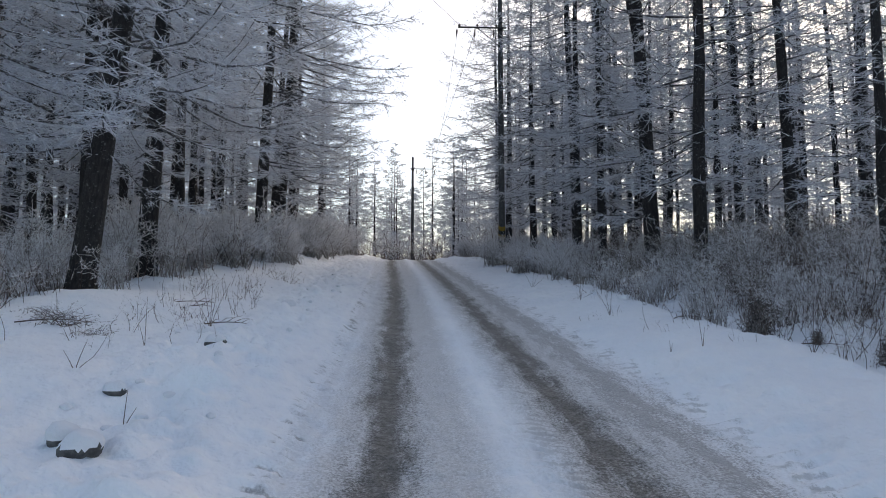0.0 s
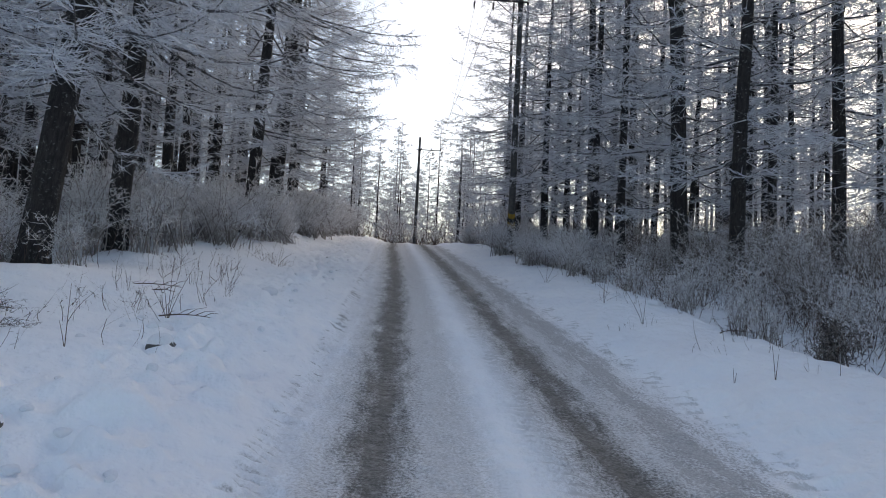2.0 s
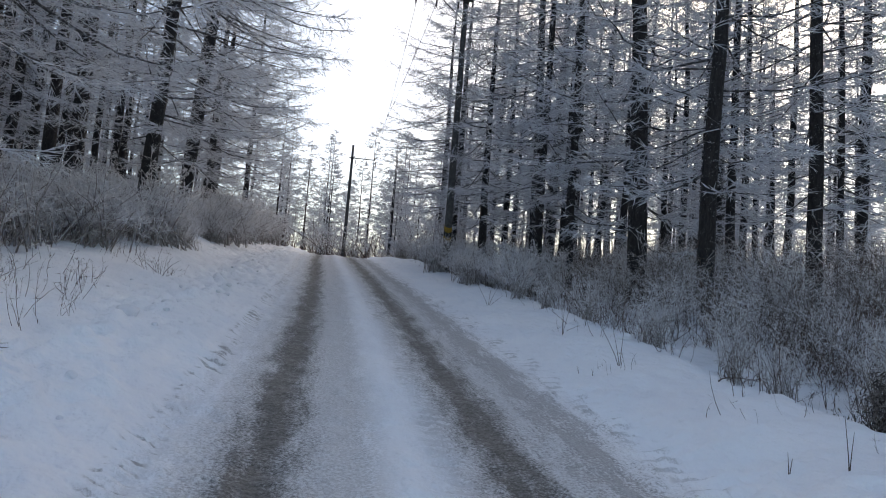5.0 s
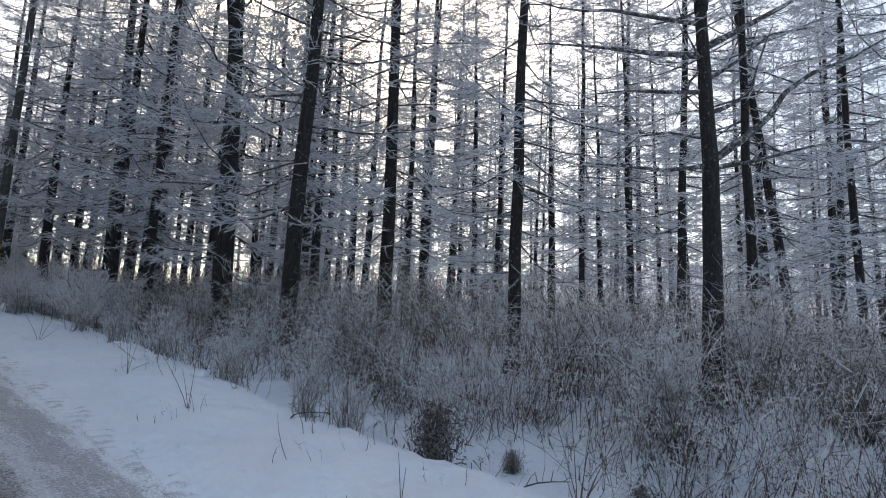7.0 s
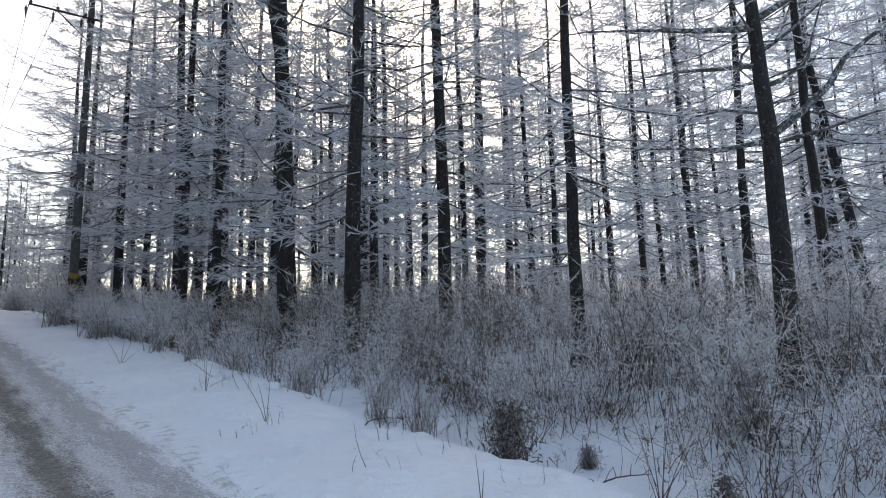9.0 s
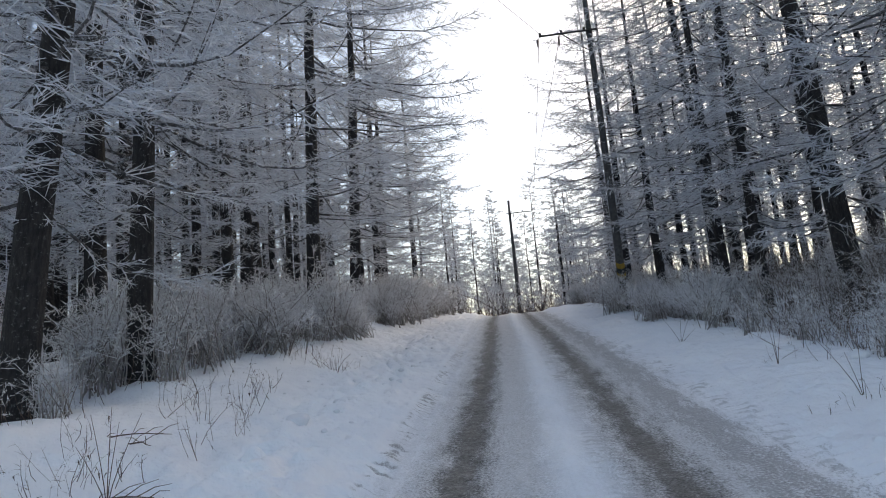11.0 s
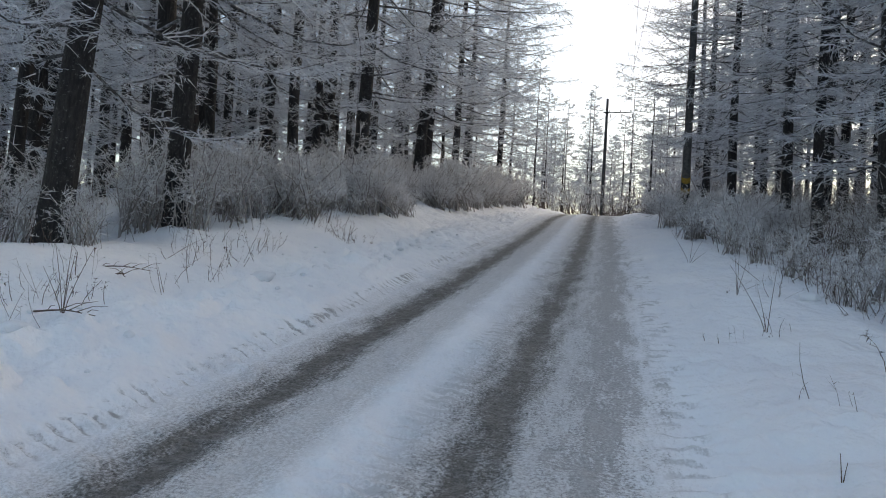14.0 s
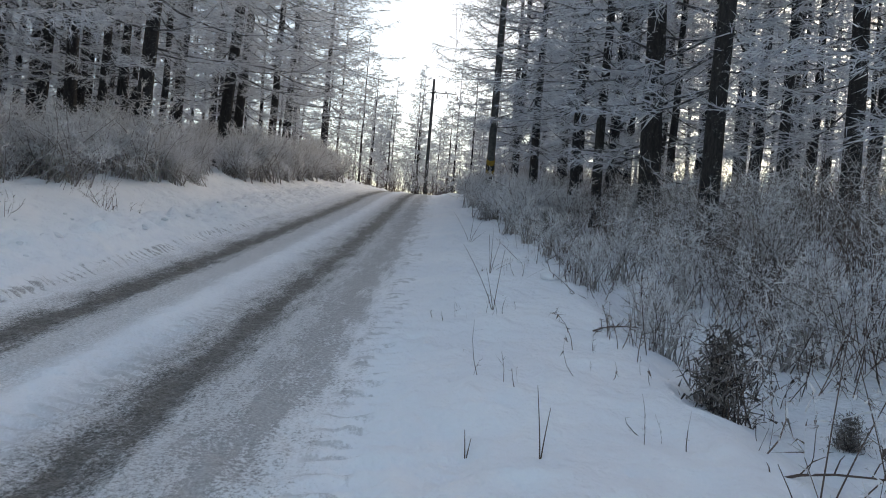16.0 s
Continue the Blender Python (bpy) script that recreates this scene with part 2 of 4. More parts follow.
def track_x(y):
    """The left wheel track: a gentle bend to the left."""
    t = np.minimum(np.maximum(y, -20), 60) / 10.0
    return -0.171 - 0.0346 * t - 0.070 * np.maximum(t, 0) ** 2 * np.where(t > 3.2, 3.2 / np.maximum(t, 3.2), 1)


def middle_x(y):
    return track_x(y) + 0.76


YS = np.arange(-400, 1200, 0.5)
SL = np.interp(YS, [-60, -20, 32, 44, 60, 130], [0, SLOPE, SLOPE, 0.075, 0.05, 0.0])
ZS = np.cumsum(SL) * 0.5
ZS -= np.interp(0, YS, ZS)


def smooth_noise(x, y, seed=0):
    """Value noise on a plane, -1 to 1."""
    xi, yi = np.floor(x).astype(np.int64), np.floor(y).astype(np.int64)
    fx, fy = x - xi, y - yi
    fx, fy = fx * fx * (3 - 2 * fx), fy * fy * (3 - 2 * fy)

    def h(a, b):
        k = (a * 374761393 + b * 668265263 + seed * 974711) & 0x7FFFFFFF
        k = ((k ^ (k >> 13)) * 1274126177) & 0x7FFFFFFF
        return ((k ^ (k >> 16)) & 0xFFFF) / 32767.5 - 1

    return (h(xi, yi) * (1 - fx) + h(xi + 1, yi) * fx) * (1 - fy) + (h(xi, yi + 1) * (1 - fx) + h(xi + 1, yi + 1) * fx) * fy


def bell(u, c, w):
    return np.exp(-((u - c) / w) ** 2)


def height(x, y):
    """The snow's height anywhere."""
    x, y = np.asarray(x, float), np.asarray(y, float)
    u = x - middle_x(y)
    z = np.interp(y, YS, ZS)
    shoulder = np.interp(u, [-60, -9, -6, -4.6, -3.2, -2.1, -1.6, -1.35, 2.0, 2.5, 3.4, 3.9, 4.5, 5.5, 7.0, 9.0, 12, 40, 70, 120, 900], [0.2, 0.30, 0.40, 0.34, 0.18, 0.15, 0.10, 0.0, 0.0, 0.07, 0.14, 0.17, -0.04, 0.10, 0.45, 0.75, 1.0, 3.0, 9.0, 17.0, 30.0])
    z = z + shoulder
    z = z + 0.40 * np.clip((y - 14) / 5, 0, 1) * np.clip((-2.9 - u) / 1.6, 0, 1) + 0.16 * bell(x, -4.7, 1.0) * bell(y, 11.6, 1.6)
    off = np.clip((np.abs(u - 0.3) - 1.7) / 0.8, 0, 1)
    z = z + off * (0.10 * smooth_noise(x * 0.45, y * 0.45, 3) + 0.05 * smooth_noise(x * 1.3, y * 1.3, 4) + 0.034 * smooth_noise(x * 3.7, y * 3.7, 5) + 0.02 * smooth_noise(x * 8.3, y * 8.3, 15))
    pillow = 0.07 * (0.5 - np.abs(smooth_noise(x * 3.1, y * 2.7, 31))) + 0.05 * (0.5 - np.abs(smooth_noise(x * 6.3, y * 5.7, 32)))
    z = z + pillow * (bell(u, -2.5, 0.75) + 0.8 * bell(u, 2.65, 0.5)) * np.clip((30 - y) / 8, 0, 1)
    clods = np.clip(smooth_noise(x * 5.2, y * 5.2, 6) - 0.25, 0, 1) * bell(u, -2.3, 0.75)
    z = z + 0.15 * clods + 0.085 * np.clip(smooth_noise(x * 8.5, y * 8.5, 16) - 0.1, 0, 1) * bell(u, -2.3, 1.2) + 0.06 * np.clip(smooth_noise(x * 6.5, y * 5.5, 9) - 0.05, 0, 1) * bell(u, 2.6, 0.5)
    for px, py, r in ((4.16, 10.5, 0.15), (4.14, 8.53, 0.15), (3.5, 9.4, 0.12), (3.75, 7.5, 0.12), (-2.9, 10.4, 0.12), (-2.5, 8.9, 0.12), (-2.7, 6.6, 0.13)):
        z = z - 0.07 * np.exp(-((x - px) ** 2 + ((y - py) * 0.75) ** 2) / r ** 2)
    z = z - 0.10 * np.clip(smooth_noise(x * 4.6, y * 3.9, 21) - 0.22, 0, 1) * (bell(u, -2.3, 0.8) + 0.8 * bell(u, 2.7, 0.6)) * np.clip((24 - y) / 8, 0, 1)
    # wheel tracks, the ridge between them and the tread prints
    z = z - 0.030 * (bell(u, -0.76, 0.22) + bell(u, 0.76, 0.22)) - 0.012 * bell(u, 1.62, 0.2)
    z = z + 0.045 * bell(u, 0.10, 0.17) * (0.55 + 0.9 * np.abs(smooth_noise(x * 5, y * 7, 7)))
    tread = np.sign(np.sin(2 * np.pi * (y * 8.5 + 2.0 * np.abs(u + 1.38)))) * 0.022 * bell(u, -1.42, 0.10) * (0.7 + 0.5 * smooth_noise(x * 2, y * 1.5, 12))
    tread2 = np.sign(np.sin(2 * np.pi * (y * 7.0 + 1.6 * np.abs(u - 0.30) + 0.25 * smooth_noise(x * 3, y * 3, 41)))) * 0.020 * bell(u, 0.30, 0.17) * (0.7 + 0.5 * smooth_noise(x * 2.5, y * 2, 42)) + np.sin(2 * np.pi * (y * 6.2 - 1.5 * u)) * 0.022 * bell(u, 2.05, 0.22)
    near = np.clip((24 - y) / 8, 0, 1)
    z = z + (tread + tread2) * near + (0.010 * smooth_noise(x * 13, y * 9, 8) + 0.012 * smooth_noise(x * 5, y * 6, 18)) * near
    return z


def at_ground(x, y, sink=0.0):
    return float(height(np.array([x]), np.array([y]))[0]) - sink


# ---------------------------------------------------------------- ground and road, one sheet
def steps(*runs):
    out = [runs[0][0]]
    for a, b, d in runs:
        k = max(1, round((b - a) / d))
        out.extend(np.linspace(a, b, k + 1)[1:])
    return np.array(out)


US = steps((-900, -120, 60), (-120, -30, 6), (-30, -8, 0.8), (-8, -3.6, 0.14), (-3.6, -1.6, 0.055), (-1.6, 2.4, 0.035), (2.4, 4.8, 0.07), (4.8, 9, 0.2), (9, 30, 1), (30, 120, 6), (120, 900, 60))
VS = steps((-300, -30, 30), (-30, -2, 1.5), (-2, 3, 0.12), (3, 11, 0.032), (11, 20, 0.06), (20, 34, 0.14), (34, 60, 0.5), (60, 120, 4), (120, 1100, 70))
gu, gv = np.meshgrid(US, VS, indexing="ij")
gx = gu + middle_x(gv)
gz = height(gx, gv)
nu, nv = gu.shape
ids = np.arange(nu * nv).reshape(nu, nv)
quads = np.stack([ids[:-1, :-1], ids[1:, :-1], ids[1:, 1:], ids[:-1, 1:]], -1).reshape(-1, 4)
mid_u = ((gu[:-1, :-1] + gu[1:, :-1]) / 2).reshape(-1)
mid_v = ((gv[:-1, :-1] + gv[:-1, 1:]) / 2).reshape(-1)
is_road = (mid_u > -1.6) & (mid_u < 2.4) & (mid_v > -30) & (mid_v < 120)
all_v = np.stack([gx, gv, gz], -1).reshape(-1, 3)


def sheet(name, faces, mat, label, category):
    used, inv = np.unique(faces, return_inverse=True)
    me = tri_mesh(name, all_v[used], inv.reshape(-1, 4), [mat])
    lat = me.attributes.new("lateral", "FLOAT", "POINT")
    lat.data.foreach_set("value", gu.reshape(-1)[used].astype(np.float32))
    return tagged(new(name, me), label, category, kind="structure")


sheet("ground", quads[~is_road], ROAD, "deep uneven snow with clods along the road's edges", "snow")
sheet("road", quads[is_road], ROAD, "narrow road of packed snow with two dark wet wheel tracks", "road")


# ---------------------------------------------------------------- larches
def larch(seed, tall, girth, first, reach, whorls, twigs, sprays, spray_w, road_side=0.0, frost=RIME, fork=None, sides=9, lift=0.0, stout=1.0, big=0, extra=()):
    """A rimed larch: trunk, limbs and a crown of twigs. first: height of the lowest limbs; reach: longest limb;
    road_side: how much longer the limbs grow towards +x."""
    rng = np.random.default_rng(seed)
    tree = new("larch")
    hs = np.concatenate([[-0.4, 0.0, 0.35], np.linspace(1.0, tall, 14)])
    bend = np.cumsum(rng.normal(0, 0.022, (len(hs), 2)), 0)
    bend -= bend[1]
    path = np.column_stack([bend, hs])
    rad = girth / 2 * np.interp(hs, [-0.4, 0, 0.35, 1.2, tall * 0.5, tall], [1.5, 1.35, 1.12, 1.0, 0.62, 0.06])
    pieces = [tube(path, rad, sides, flute=0.07)]

    def stem(h):
        return np.array([np.interp(h, hs, path[:, 0]), np.interp(h, hs, path[:, 1]), h])

    if fork:
        h0, h1, a = fork
        p0 = stem(h0)
        ts = np.linspace(0, 1, 9)
        dx = np.array([math.cos(a), math.sin(a), 0])
        fp = p0 + ts[:, None] * np.array([0, 0, h1]) + dx * (0.42 * np.sqrt(ts))[:, None]
        pieces.append(tube(fp, girth * 0.36 * (1 - 0.85 * ts), 7))
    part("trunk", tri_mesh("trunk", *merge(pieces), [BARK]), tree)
    limbs, roots, tips, widths = [], [], [], []
    for k in range(whorls + len(extra)):
        f = (k + rng.random()) / whorls
        h = first + (tall - first - 0.4) * f
        dead = h < first + 2.2
        az = rng.random() * 2 * np.pi
        grow = reach * (np.interp(f, [0, 0.12, 0.35, 0.7, 1], [0.55, 0.9, 1.0, 0.62, 0.12])) * (0.55 + 0.6 * rng.random())
        grow *= 1 + road_side * max(-0.35, math.cos(az))
        out = np.array([math.cos(az), math.sin(az), 0])
        up = math.radians(rng.uniform(-15, 11) + 19 * f + lift)
        sag = rng.uniform(0.05, 0.22) * grow
        ts = np.linspace(0, 1, 7)
        line = stem(h) + np.outer(ts * grow, out * math.cos(up)) + np.outer(ts * grow * math.sin(up) - sag * np.sin(ts * 2.4) + 0.35 * sag * ts ** 3, [0, 0, 1])
        wig = np.cumsum(rng.normal(0, 0.03 * grow / 3, (7, 3)), 0)
        line = line + wig - wig[0]
        r0 = stout * np.clip(0.008 + 0.0062 * grow, 0.008, girth * 0.22)
        limbs.append(tube(line, r0 * np.linspace(1, 0.16, 7), 4, cap=False) if sides > 8 else tube(line[::2], r0 * np.linspace(1, 0.16, 4), 3, cap=False))
        if k >= whorls:
            h, shape, r0 = extra[k - whorls]
            pts = np.array([(0.0, 0.0)] + list(shape))
            run = np.linspace(0, 1, len(pts))
            dx, dz = np.interp(ts, run, pts[:, 0]), np.interp(ts, run, pts[:, 1])
            line = stem(h) + np.column_stack([dx * 0.736, -dx * 0.677, dz]) + (wig - wig[0]) * 0.5
            grow = float(np.abs(dx).max() + 0.3)
            out = np.array([0.736, -0.677, 0]) * (1 if dx[-1] > 0 else -1)
            limbs[-1] = tube(line, r0 * np.linspace(1, 0.2, 7), 6, cap=False)
        m = max(3, int(twigs * (0.4 + grow / reach)))
        s = 0.12 + 0.88 * rng.beta(1.7, 1.1, m)
        base = np.stack([np.interp(s, ts, line[:, c]) for c in range(3)], 1)
        side = np.cross(out, [0, 0, 1]) * rng.choice([-1, 1], m)[:, None]
        length = (0.20 + 0.22 * grow * (1 - 0.65 * s)) * rng.uniform(0.45, 1.25, m)
        way = out * rng.uniform(0.15, 0.9, m)[:, None] + side * rng.uniform(0.3, 1.0, m)[:, None] + np.array([0, 0, 1]) * rng.normal(-0.08, 0.22, m)[:, None]
        way /= np.linalg.norm(way, axis=1, keepdims=True)
        end = base + way * length[:, None]
        roots.append(base), tips.append(end), widths.append(np.full(m, spray_w * 1.15))
        j = sprays
        q = rng.random((m, j)) ** 0.8
        sb = (base[:, None] + (end - base)[:, None] * q[..., None]).reshape(-1, 3)
        sw = (way[:, None] * 0.9 + rng.normal(0, 0.45, (m, j, 3)) * [1.0, 1.0, 0.75]).reshape(-1, 3)
        sw /= np.linalg.norm(sw, axis=1, keepdims=True)
        sl = rng.uniform(0.05, 0.17, m * j) * (1 + 0.6 * (spray_w > 0.013))
        roots.append(sb), tips.append(sb + sw * sl[:, None]), widths.append(np.full(m * j, spray_w))
        c = max(4, int(grow * 7 * sprays / 8))
        s = rng.random(c)
        sb = np.stack([np.interp(s, ts, line[:, a]) for a in range(3)], 1)
        sw = rng.normal(0, 1, (c, 3)) + [0, 0, 0.35]
        sw /= np.linalg.norm(sw, axis=1, keepdims=True)
        roots.append(sb), tips.append(sb + sw * rng.uniform(0.04, 0.13, c)[:, None]), widths.append(np.full(c, spray_w))
    # the heaviest limbs stand alone, the many small ones stay together
    limbs.sort(key=lambda a: -np.ptp(a[0], axis=0).sum())
    for v, f in limbs[:big]:
        part("limb", tri_mesh("limb", v, f, [LIMB]), tree, "dark crooked limb with rime along it")
    tagged(part("branchwork", tri_mesh("branchwork", *merge(limbs[big:]), [LIMB]), tree, "many thin dark limbs with rime along them"), kind="stuff")
    v, f = blades(rng, np.concatenate(roots), np.concatenate(tips), np.concatenate(widths))
    tagged(part("crown", tri_mesh("crown", v, f, [frost], smooth=False), tree, "fine bare twigs white with hoar frost"), kind="stuff")
    return tree


def stand(kind, x, y, turn=0.0, size=1.0, lean=(0, 0), label="", group="larches of the roadside wood"):
    """Set a copy of a larch on the ground, leaning a few degrees about x and y."""
    m = pose(x, y, at_ground(x, y, 0.05), lean[0], lean[1], turn) @ Matrix.Diagonal((size, size, size, 1))
    ob = copy_thing(kind, m)
    ob.matrix_basis = m
    return tagged(ob, label or kind["label"], "tree", group)


def kind_of(tree, label):
    return tagged(tree, label, "tree")


EDGE = [kind_of(larch(11 + k, 18 + k, 0.40, 2.5, 4.4, 108, 32, 9, 0.017, 0.12, big=16), "roadside larch with long drooping frosted limbs and dark bark") for k in range(3)]
INNER = [kind_of(larch(31 + k, 16 + 1.5 * k, 0.255, 1.7, 2.9, 100, 19, 8, 0.019, 0.0, big=6, sides=8), "slim larch with dark bark and short frosted limbs") for k in range(4)]
THIN = [kind_of(larch(51 + k, 14.5 + k, 0.20, 1.5, 2.6, 80, 12, 6, 0.024, 0.0, sides=6), "thin frosted larch among the wood's dark trunks") for k in range(3)]
BARE_POLE = [kind_of(larch(61 + k, 15 + k, 0.27, 4.6, 1.9, 40, 9, 5, 0.032, 0.0, sides=6), "dark slender larch trunk with a frosted top") for k in range(2)]
FAR = [kind_of(larch(71 + k, 14 + 1.5 * k, 0.24, 2.8, 3.2, 66, 12, 5, 0.07, 0.0, frost=RIME_HAZED, sides=6), "distant larch with a crown of frost, paled for haze") for k in range(3)]
PALE_TOP = [kind_of(larch(81 + k, 13 + k, 0.24, 1.0, 3.0, 110, 15, 6, 0.060, 0.0, frost=RIME_HAZED, sides=6), "distant frosted larch beyond the crest, paled for haze") for k in range(2)]
FORKED = kind_of(larch(91, 17, 0.38, 1.2, 3.0, 104, 17, 9, 0.017, 0.0, fork=(6.0, 9.0, 2.6), big=8), "stout larch that forks into two dark stems")
OLD_LIMBS = (
    (3.1, ((0.42, 0.29), (0.79, 0.61), (1.0, 0.92), (1.37, 1.19), (1.9, 1.4), (2.5, 1.75)), 0.062), (3.75, ((0.35, 0.12), (0.6, 0.35), (0.75, 0.8), (0.95, 1.25)), 0.035),
    (4.65, ((0.5, 0.27), (1.1, 0.6), (1.7, 0.95), (2.3, 1.5)), 0.05), (4.2, ((0.4, 0.25), (0.9, 0.65), (1.5, 0.75)), 0.03), (3.0, ((0.6, 0.12), (1.3, 0.3), (2.0, 0.38)), 0.03),
    (4.55, ((-0.7, 0.05), (-1.4, 0.14), (-2.1, 0.2)), 0.045), (4.05, ((-0.5, 0.0), (-1.0, 0.02), (-1.5, -0.02)), 0.035), (3.05, ((-0.6, -0.06), (-1.1, 0.0), (-1.6, 0.05)), 0.035),
    (5.0, ((-0.6, 0.1), (-1.2, 0.22), (-1.7, 0.2), (-2.3, 0.4)), 0.035), (4.4, ((-0.2, -0.2), (-0.3, -0.5), (-0.45, -0.8)), 0.025), (3.4, ((-0.5, 0.1), (-0.9, 0.05), (-1.3, -0.3)), 0.02),
    (5.3, ((-0.3, 0.5), (-0.6, 1.2), (-1.1, 2.2)), 0.06), (5.6, ((0.3, 0.6), (0.6, 1.4), (0.9, 2.6)), 0.06),
)
OLD = kind_of(larch(97, 10.0, 0.26, 4.2, 2.4, 16, 12, 5, 0.013, 0.0, fork=(5.2, 4.0, 0.3), lift=16, big=18, extra=OLD_LIMBS), "old larch with stout crooked bare limbs and little frost")

rnd = random.Random(5)
# roadside trees: kind, x, y, size across, turn, lean
NEAR_LEFT = [
    (EDGE[0], -5.95, 12.75, 1.08, 10, 5), (EDGE[1], -5.75, 15.26, 1.0, -25, 3), (EDGE[2], -8.2, 17.9, 1.1, 140, 3),
    (EDGE[2], -4.6, 20.6, 0.85, 5, 2), (INNER[1], -9.7, 15.4, 1.1, 80, 4), (EDGE[1], -7.4, 10.6, 1.0, -40, 3),
    (EDGE[0], -5.5, 28.6, 1.0, -10, 2), (EDGE[2], -6.8, 33.6, 1.0, 20, 2), (INNER[2], -9.6, 24.9, 1.2, 0, 2),
    (INNER[3], -11.2, 32.4, 1.1, 60, 1), (INNER[0], -13.5, 32.6, 1.1, 200, 1), (INNER[1], -9.4, 34.2, 1.1, 300, 1),
    (EDGE[1], -7.0, 39.6, 1.0, 15, 1), (INNER[2], -9.4, 38.2, 1.1, 90, 1), (EDGE[0], -7.6, 44.6, 1.0, -15, 1),
    (INNER[3], -13.3, 30.2, 1.2, 120, 2), (INNER[0], -16.5, 41.5, 1.2, 20, 0), (EDGE[2], -6.8, 51.0, 1.0, 30, 0),
    (INNER[1], -12.2, 18.5, 1.1, 140, 3), (INNER[2], -11.0, 13.2, 1.2, 250, 3), (INNER[3], -14.5, 16.4, 1.2, 10, 2),
    (INNER[0], -10.6, 19.8, 1.0, 170, 2), (INNER[1], -15.6, 22.0, 1.2, 90, 2), (INNER[2], -11.5, 25.5, 1.2, 33, 1),
]
NEAR_RIGHT = [
    (FORKED, 6.68, 19.0, 1.15, 0, -2), (INNER[0], 7.05, 16.7, 1.25, 200, -2), (INNER[1], 9.4, 16.75, 1.15, 60, -1.5),
    (INNER[2], 8.35, 11.9, 0.82, 150, -1), (INNER[3], 16.8, 24.6, 1.1, 100, -1), (THIN[0], 17.1, 15.6, 1.0, 0, -1.5),
    (THIN[1], 16.9, 14.0, 1.2, 50, -2), (THIN[2], 15.5, 16.1, 0.9, 120, 0), (THIN[0], 14.7, 18.6, 0.85, 220, -1),
    (INNER[0], 22.4, 29.4, 1.2, 10, -1), (THIN[1], 18.1, 32.6, 1.0, 70, 0), (INNER[1], 9.6, 29.4, 1.0, 130, -1),
    (INNER[2], 7.5, 27.3, 1.25, 210, -1), (INNER[3], 6.6, 27.6, 1.25, 320, -1), (INNER[0], 6.9, 33.5, 1.1, 280, 0),
    (EDGE[0], 5.5, 31.2, 0.85, 170, 0), (INNER[1], 6.1, 25.4, 1.1, 15, 0), (INNER[2], 6.4, 23.0, 1.0, 95, 0),
    (EDGE[1], 5.2, 37.0, 0.9, 185, 0), (INNER[3], 8.4, 28.6, 1.1, 45, 0), (THIN[2], 18.0, 11.6, 1.25, 300, -7),
    (THIN[0], 12.2, 9.9, 0.9, 30, -6), (EDGE[2], 5.4, 43.0, 0.9, 175, 0), (INNER[0], 10.4, 21.5, 1.0, 190, -1),
    (OLD, 8.75, 8.8, 1.0, 0, -2), (THIN[1], 14.5, 8.7, 0.9, 70, -7), (THIN[2], 16.6, 9.6, 0.9, 10, -6), (THIN[0], 19.2, 8.8, 1.1, 200, -5), (INNER[2], 22.5, 12.2, 0.9, 140, -3), (THIN[1], 17.5, 7.2, 1.0, 30, -4), (INNER[3], 25.0, 10.0, 0.9, 80, -2), (THIN[1], 12.3, 24.0, 1.1, 130, 0), (THIN[2], 13.4, 21.2, 1.0, 210, 0), (THIN[0], 19.5, 20.6, 1.1, 60, 0),
]
for kind, x, y, size, turn, lean in NEAR_LEFT + NEAR_RIGHT:
    stand(kind, x, y, turn, size, (rnd.uniform(-1, 1), lean))

# the rest of the wood, thinned by distance
taken = [(t[1], t[2]) for t in NEAR_LEFT + NEAR_RIGHT]


def fill(count, xs, ys, kinds, gap, sizes):
    done = tries = 0
    while done < count and tries < 4000:
        tries += 1
        x, y = rnd.uniform(*xs), rnd.uniform(*ys)
        if -6.6 < x - float(middle_x(np.array([y]))[0]) < 5.6 or any((x - a) ** 2 + (y - b) ** 2 < gap * gap for a, b in taken):
            continue
        taken.append((x, y))
        stand(rnd.choice(kinds), x, y, rnd.uniform(0, 360), rnd.uniform(*sizes), (rnd.uniform(-1.5, 1.5), rnd.uniform(-1.5, 1.5)))
        done += 1


fill(26, (-34, -9), (12, 40), INNER[:1] + THIN, 2.2, (0.85, 1.25))
fill(46, (-22, -7.5), (17, 40), BARE_POLE, 1.4, (0.8, 1.25))
fill(50, (-30, -7.5), (13, 62), BARE_POLE, 1.5, (0.8, 1.25))
fill(24, (7.5, 18), (22, 60), BARE_POLE, 1.6, (0.8, 1.2))
fill(30, (-40, -6), (40, 75), FAR, 2.6, (0.9, 1.25))
fill(22, (7, 14), (26, 52), INNER[:1] + THIN, 2.0, (0.8, 1.1))
fill(56, (12, 38), (13, 44), THIN, 2.0, (0.8, 1.15))
fill(18, (6, 36), (46, 75), FAR, 3.2, (0.9, 1.2))
fill(12, (20, 50), (2, 40), THIN + FAR, 3.4, (0.7, 1.0))
fill(10, (-14, 14), (60, 100), FAR, 2.5, (0.8, 1.1))
for k in range(38):
    y = 54 + 1.0 * k
    x = math.tan(radians(rnd.uniform(-6.0, 8.5))) * y
    if -1.6 < x - float(middle_x(np.array([y]))[0]) < 2.4 and y < 66:
        x += 4.5
    stand(rnd.choice(PALE_TOP + FAR), x, y, rnd.uniform(0, 360), rnd.uniform(0.5, 0.85))
for kind in EDGE + INNER + THIN + FAR + BARE_POLE + PALE_TOP + [FORKED, OLD]:
    for o in (*kind.children, kind):
        bpy.data.objects.remove(o)


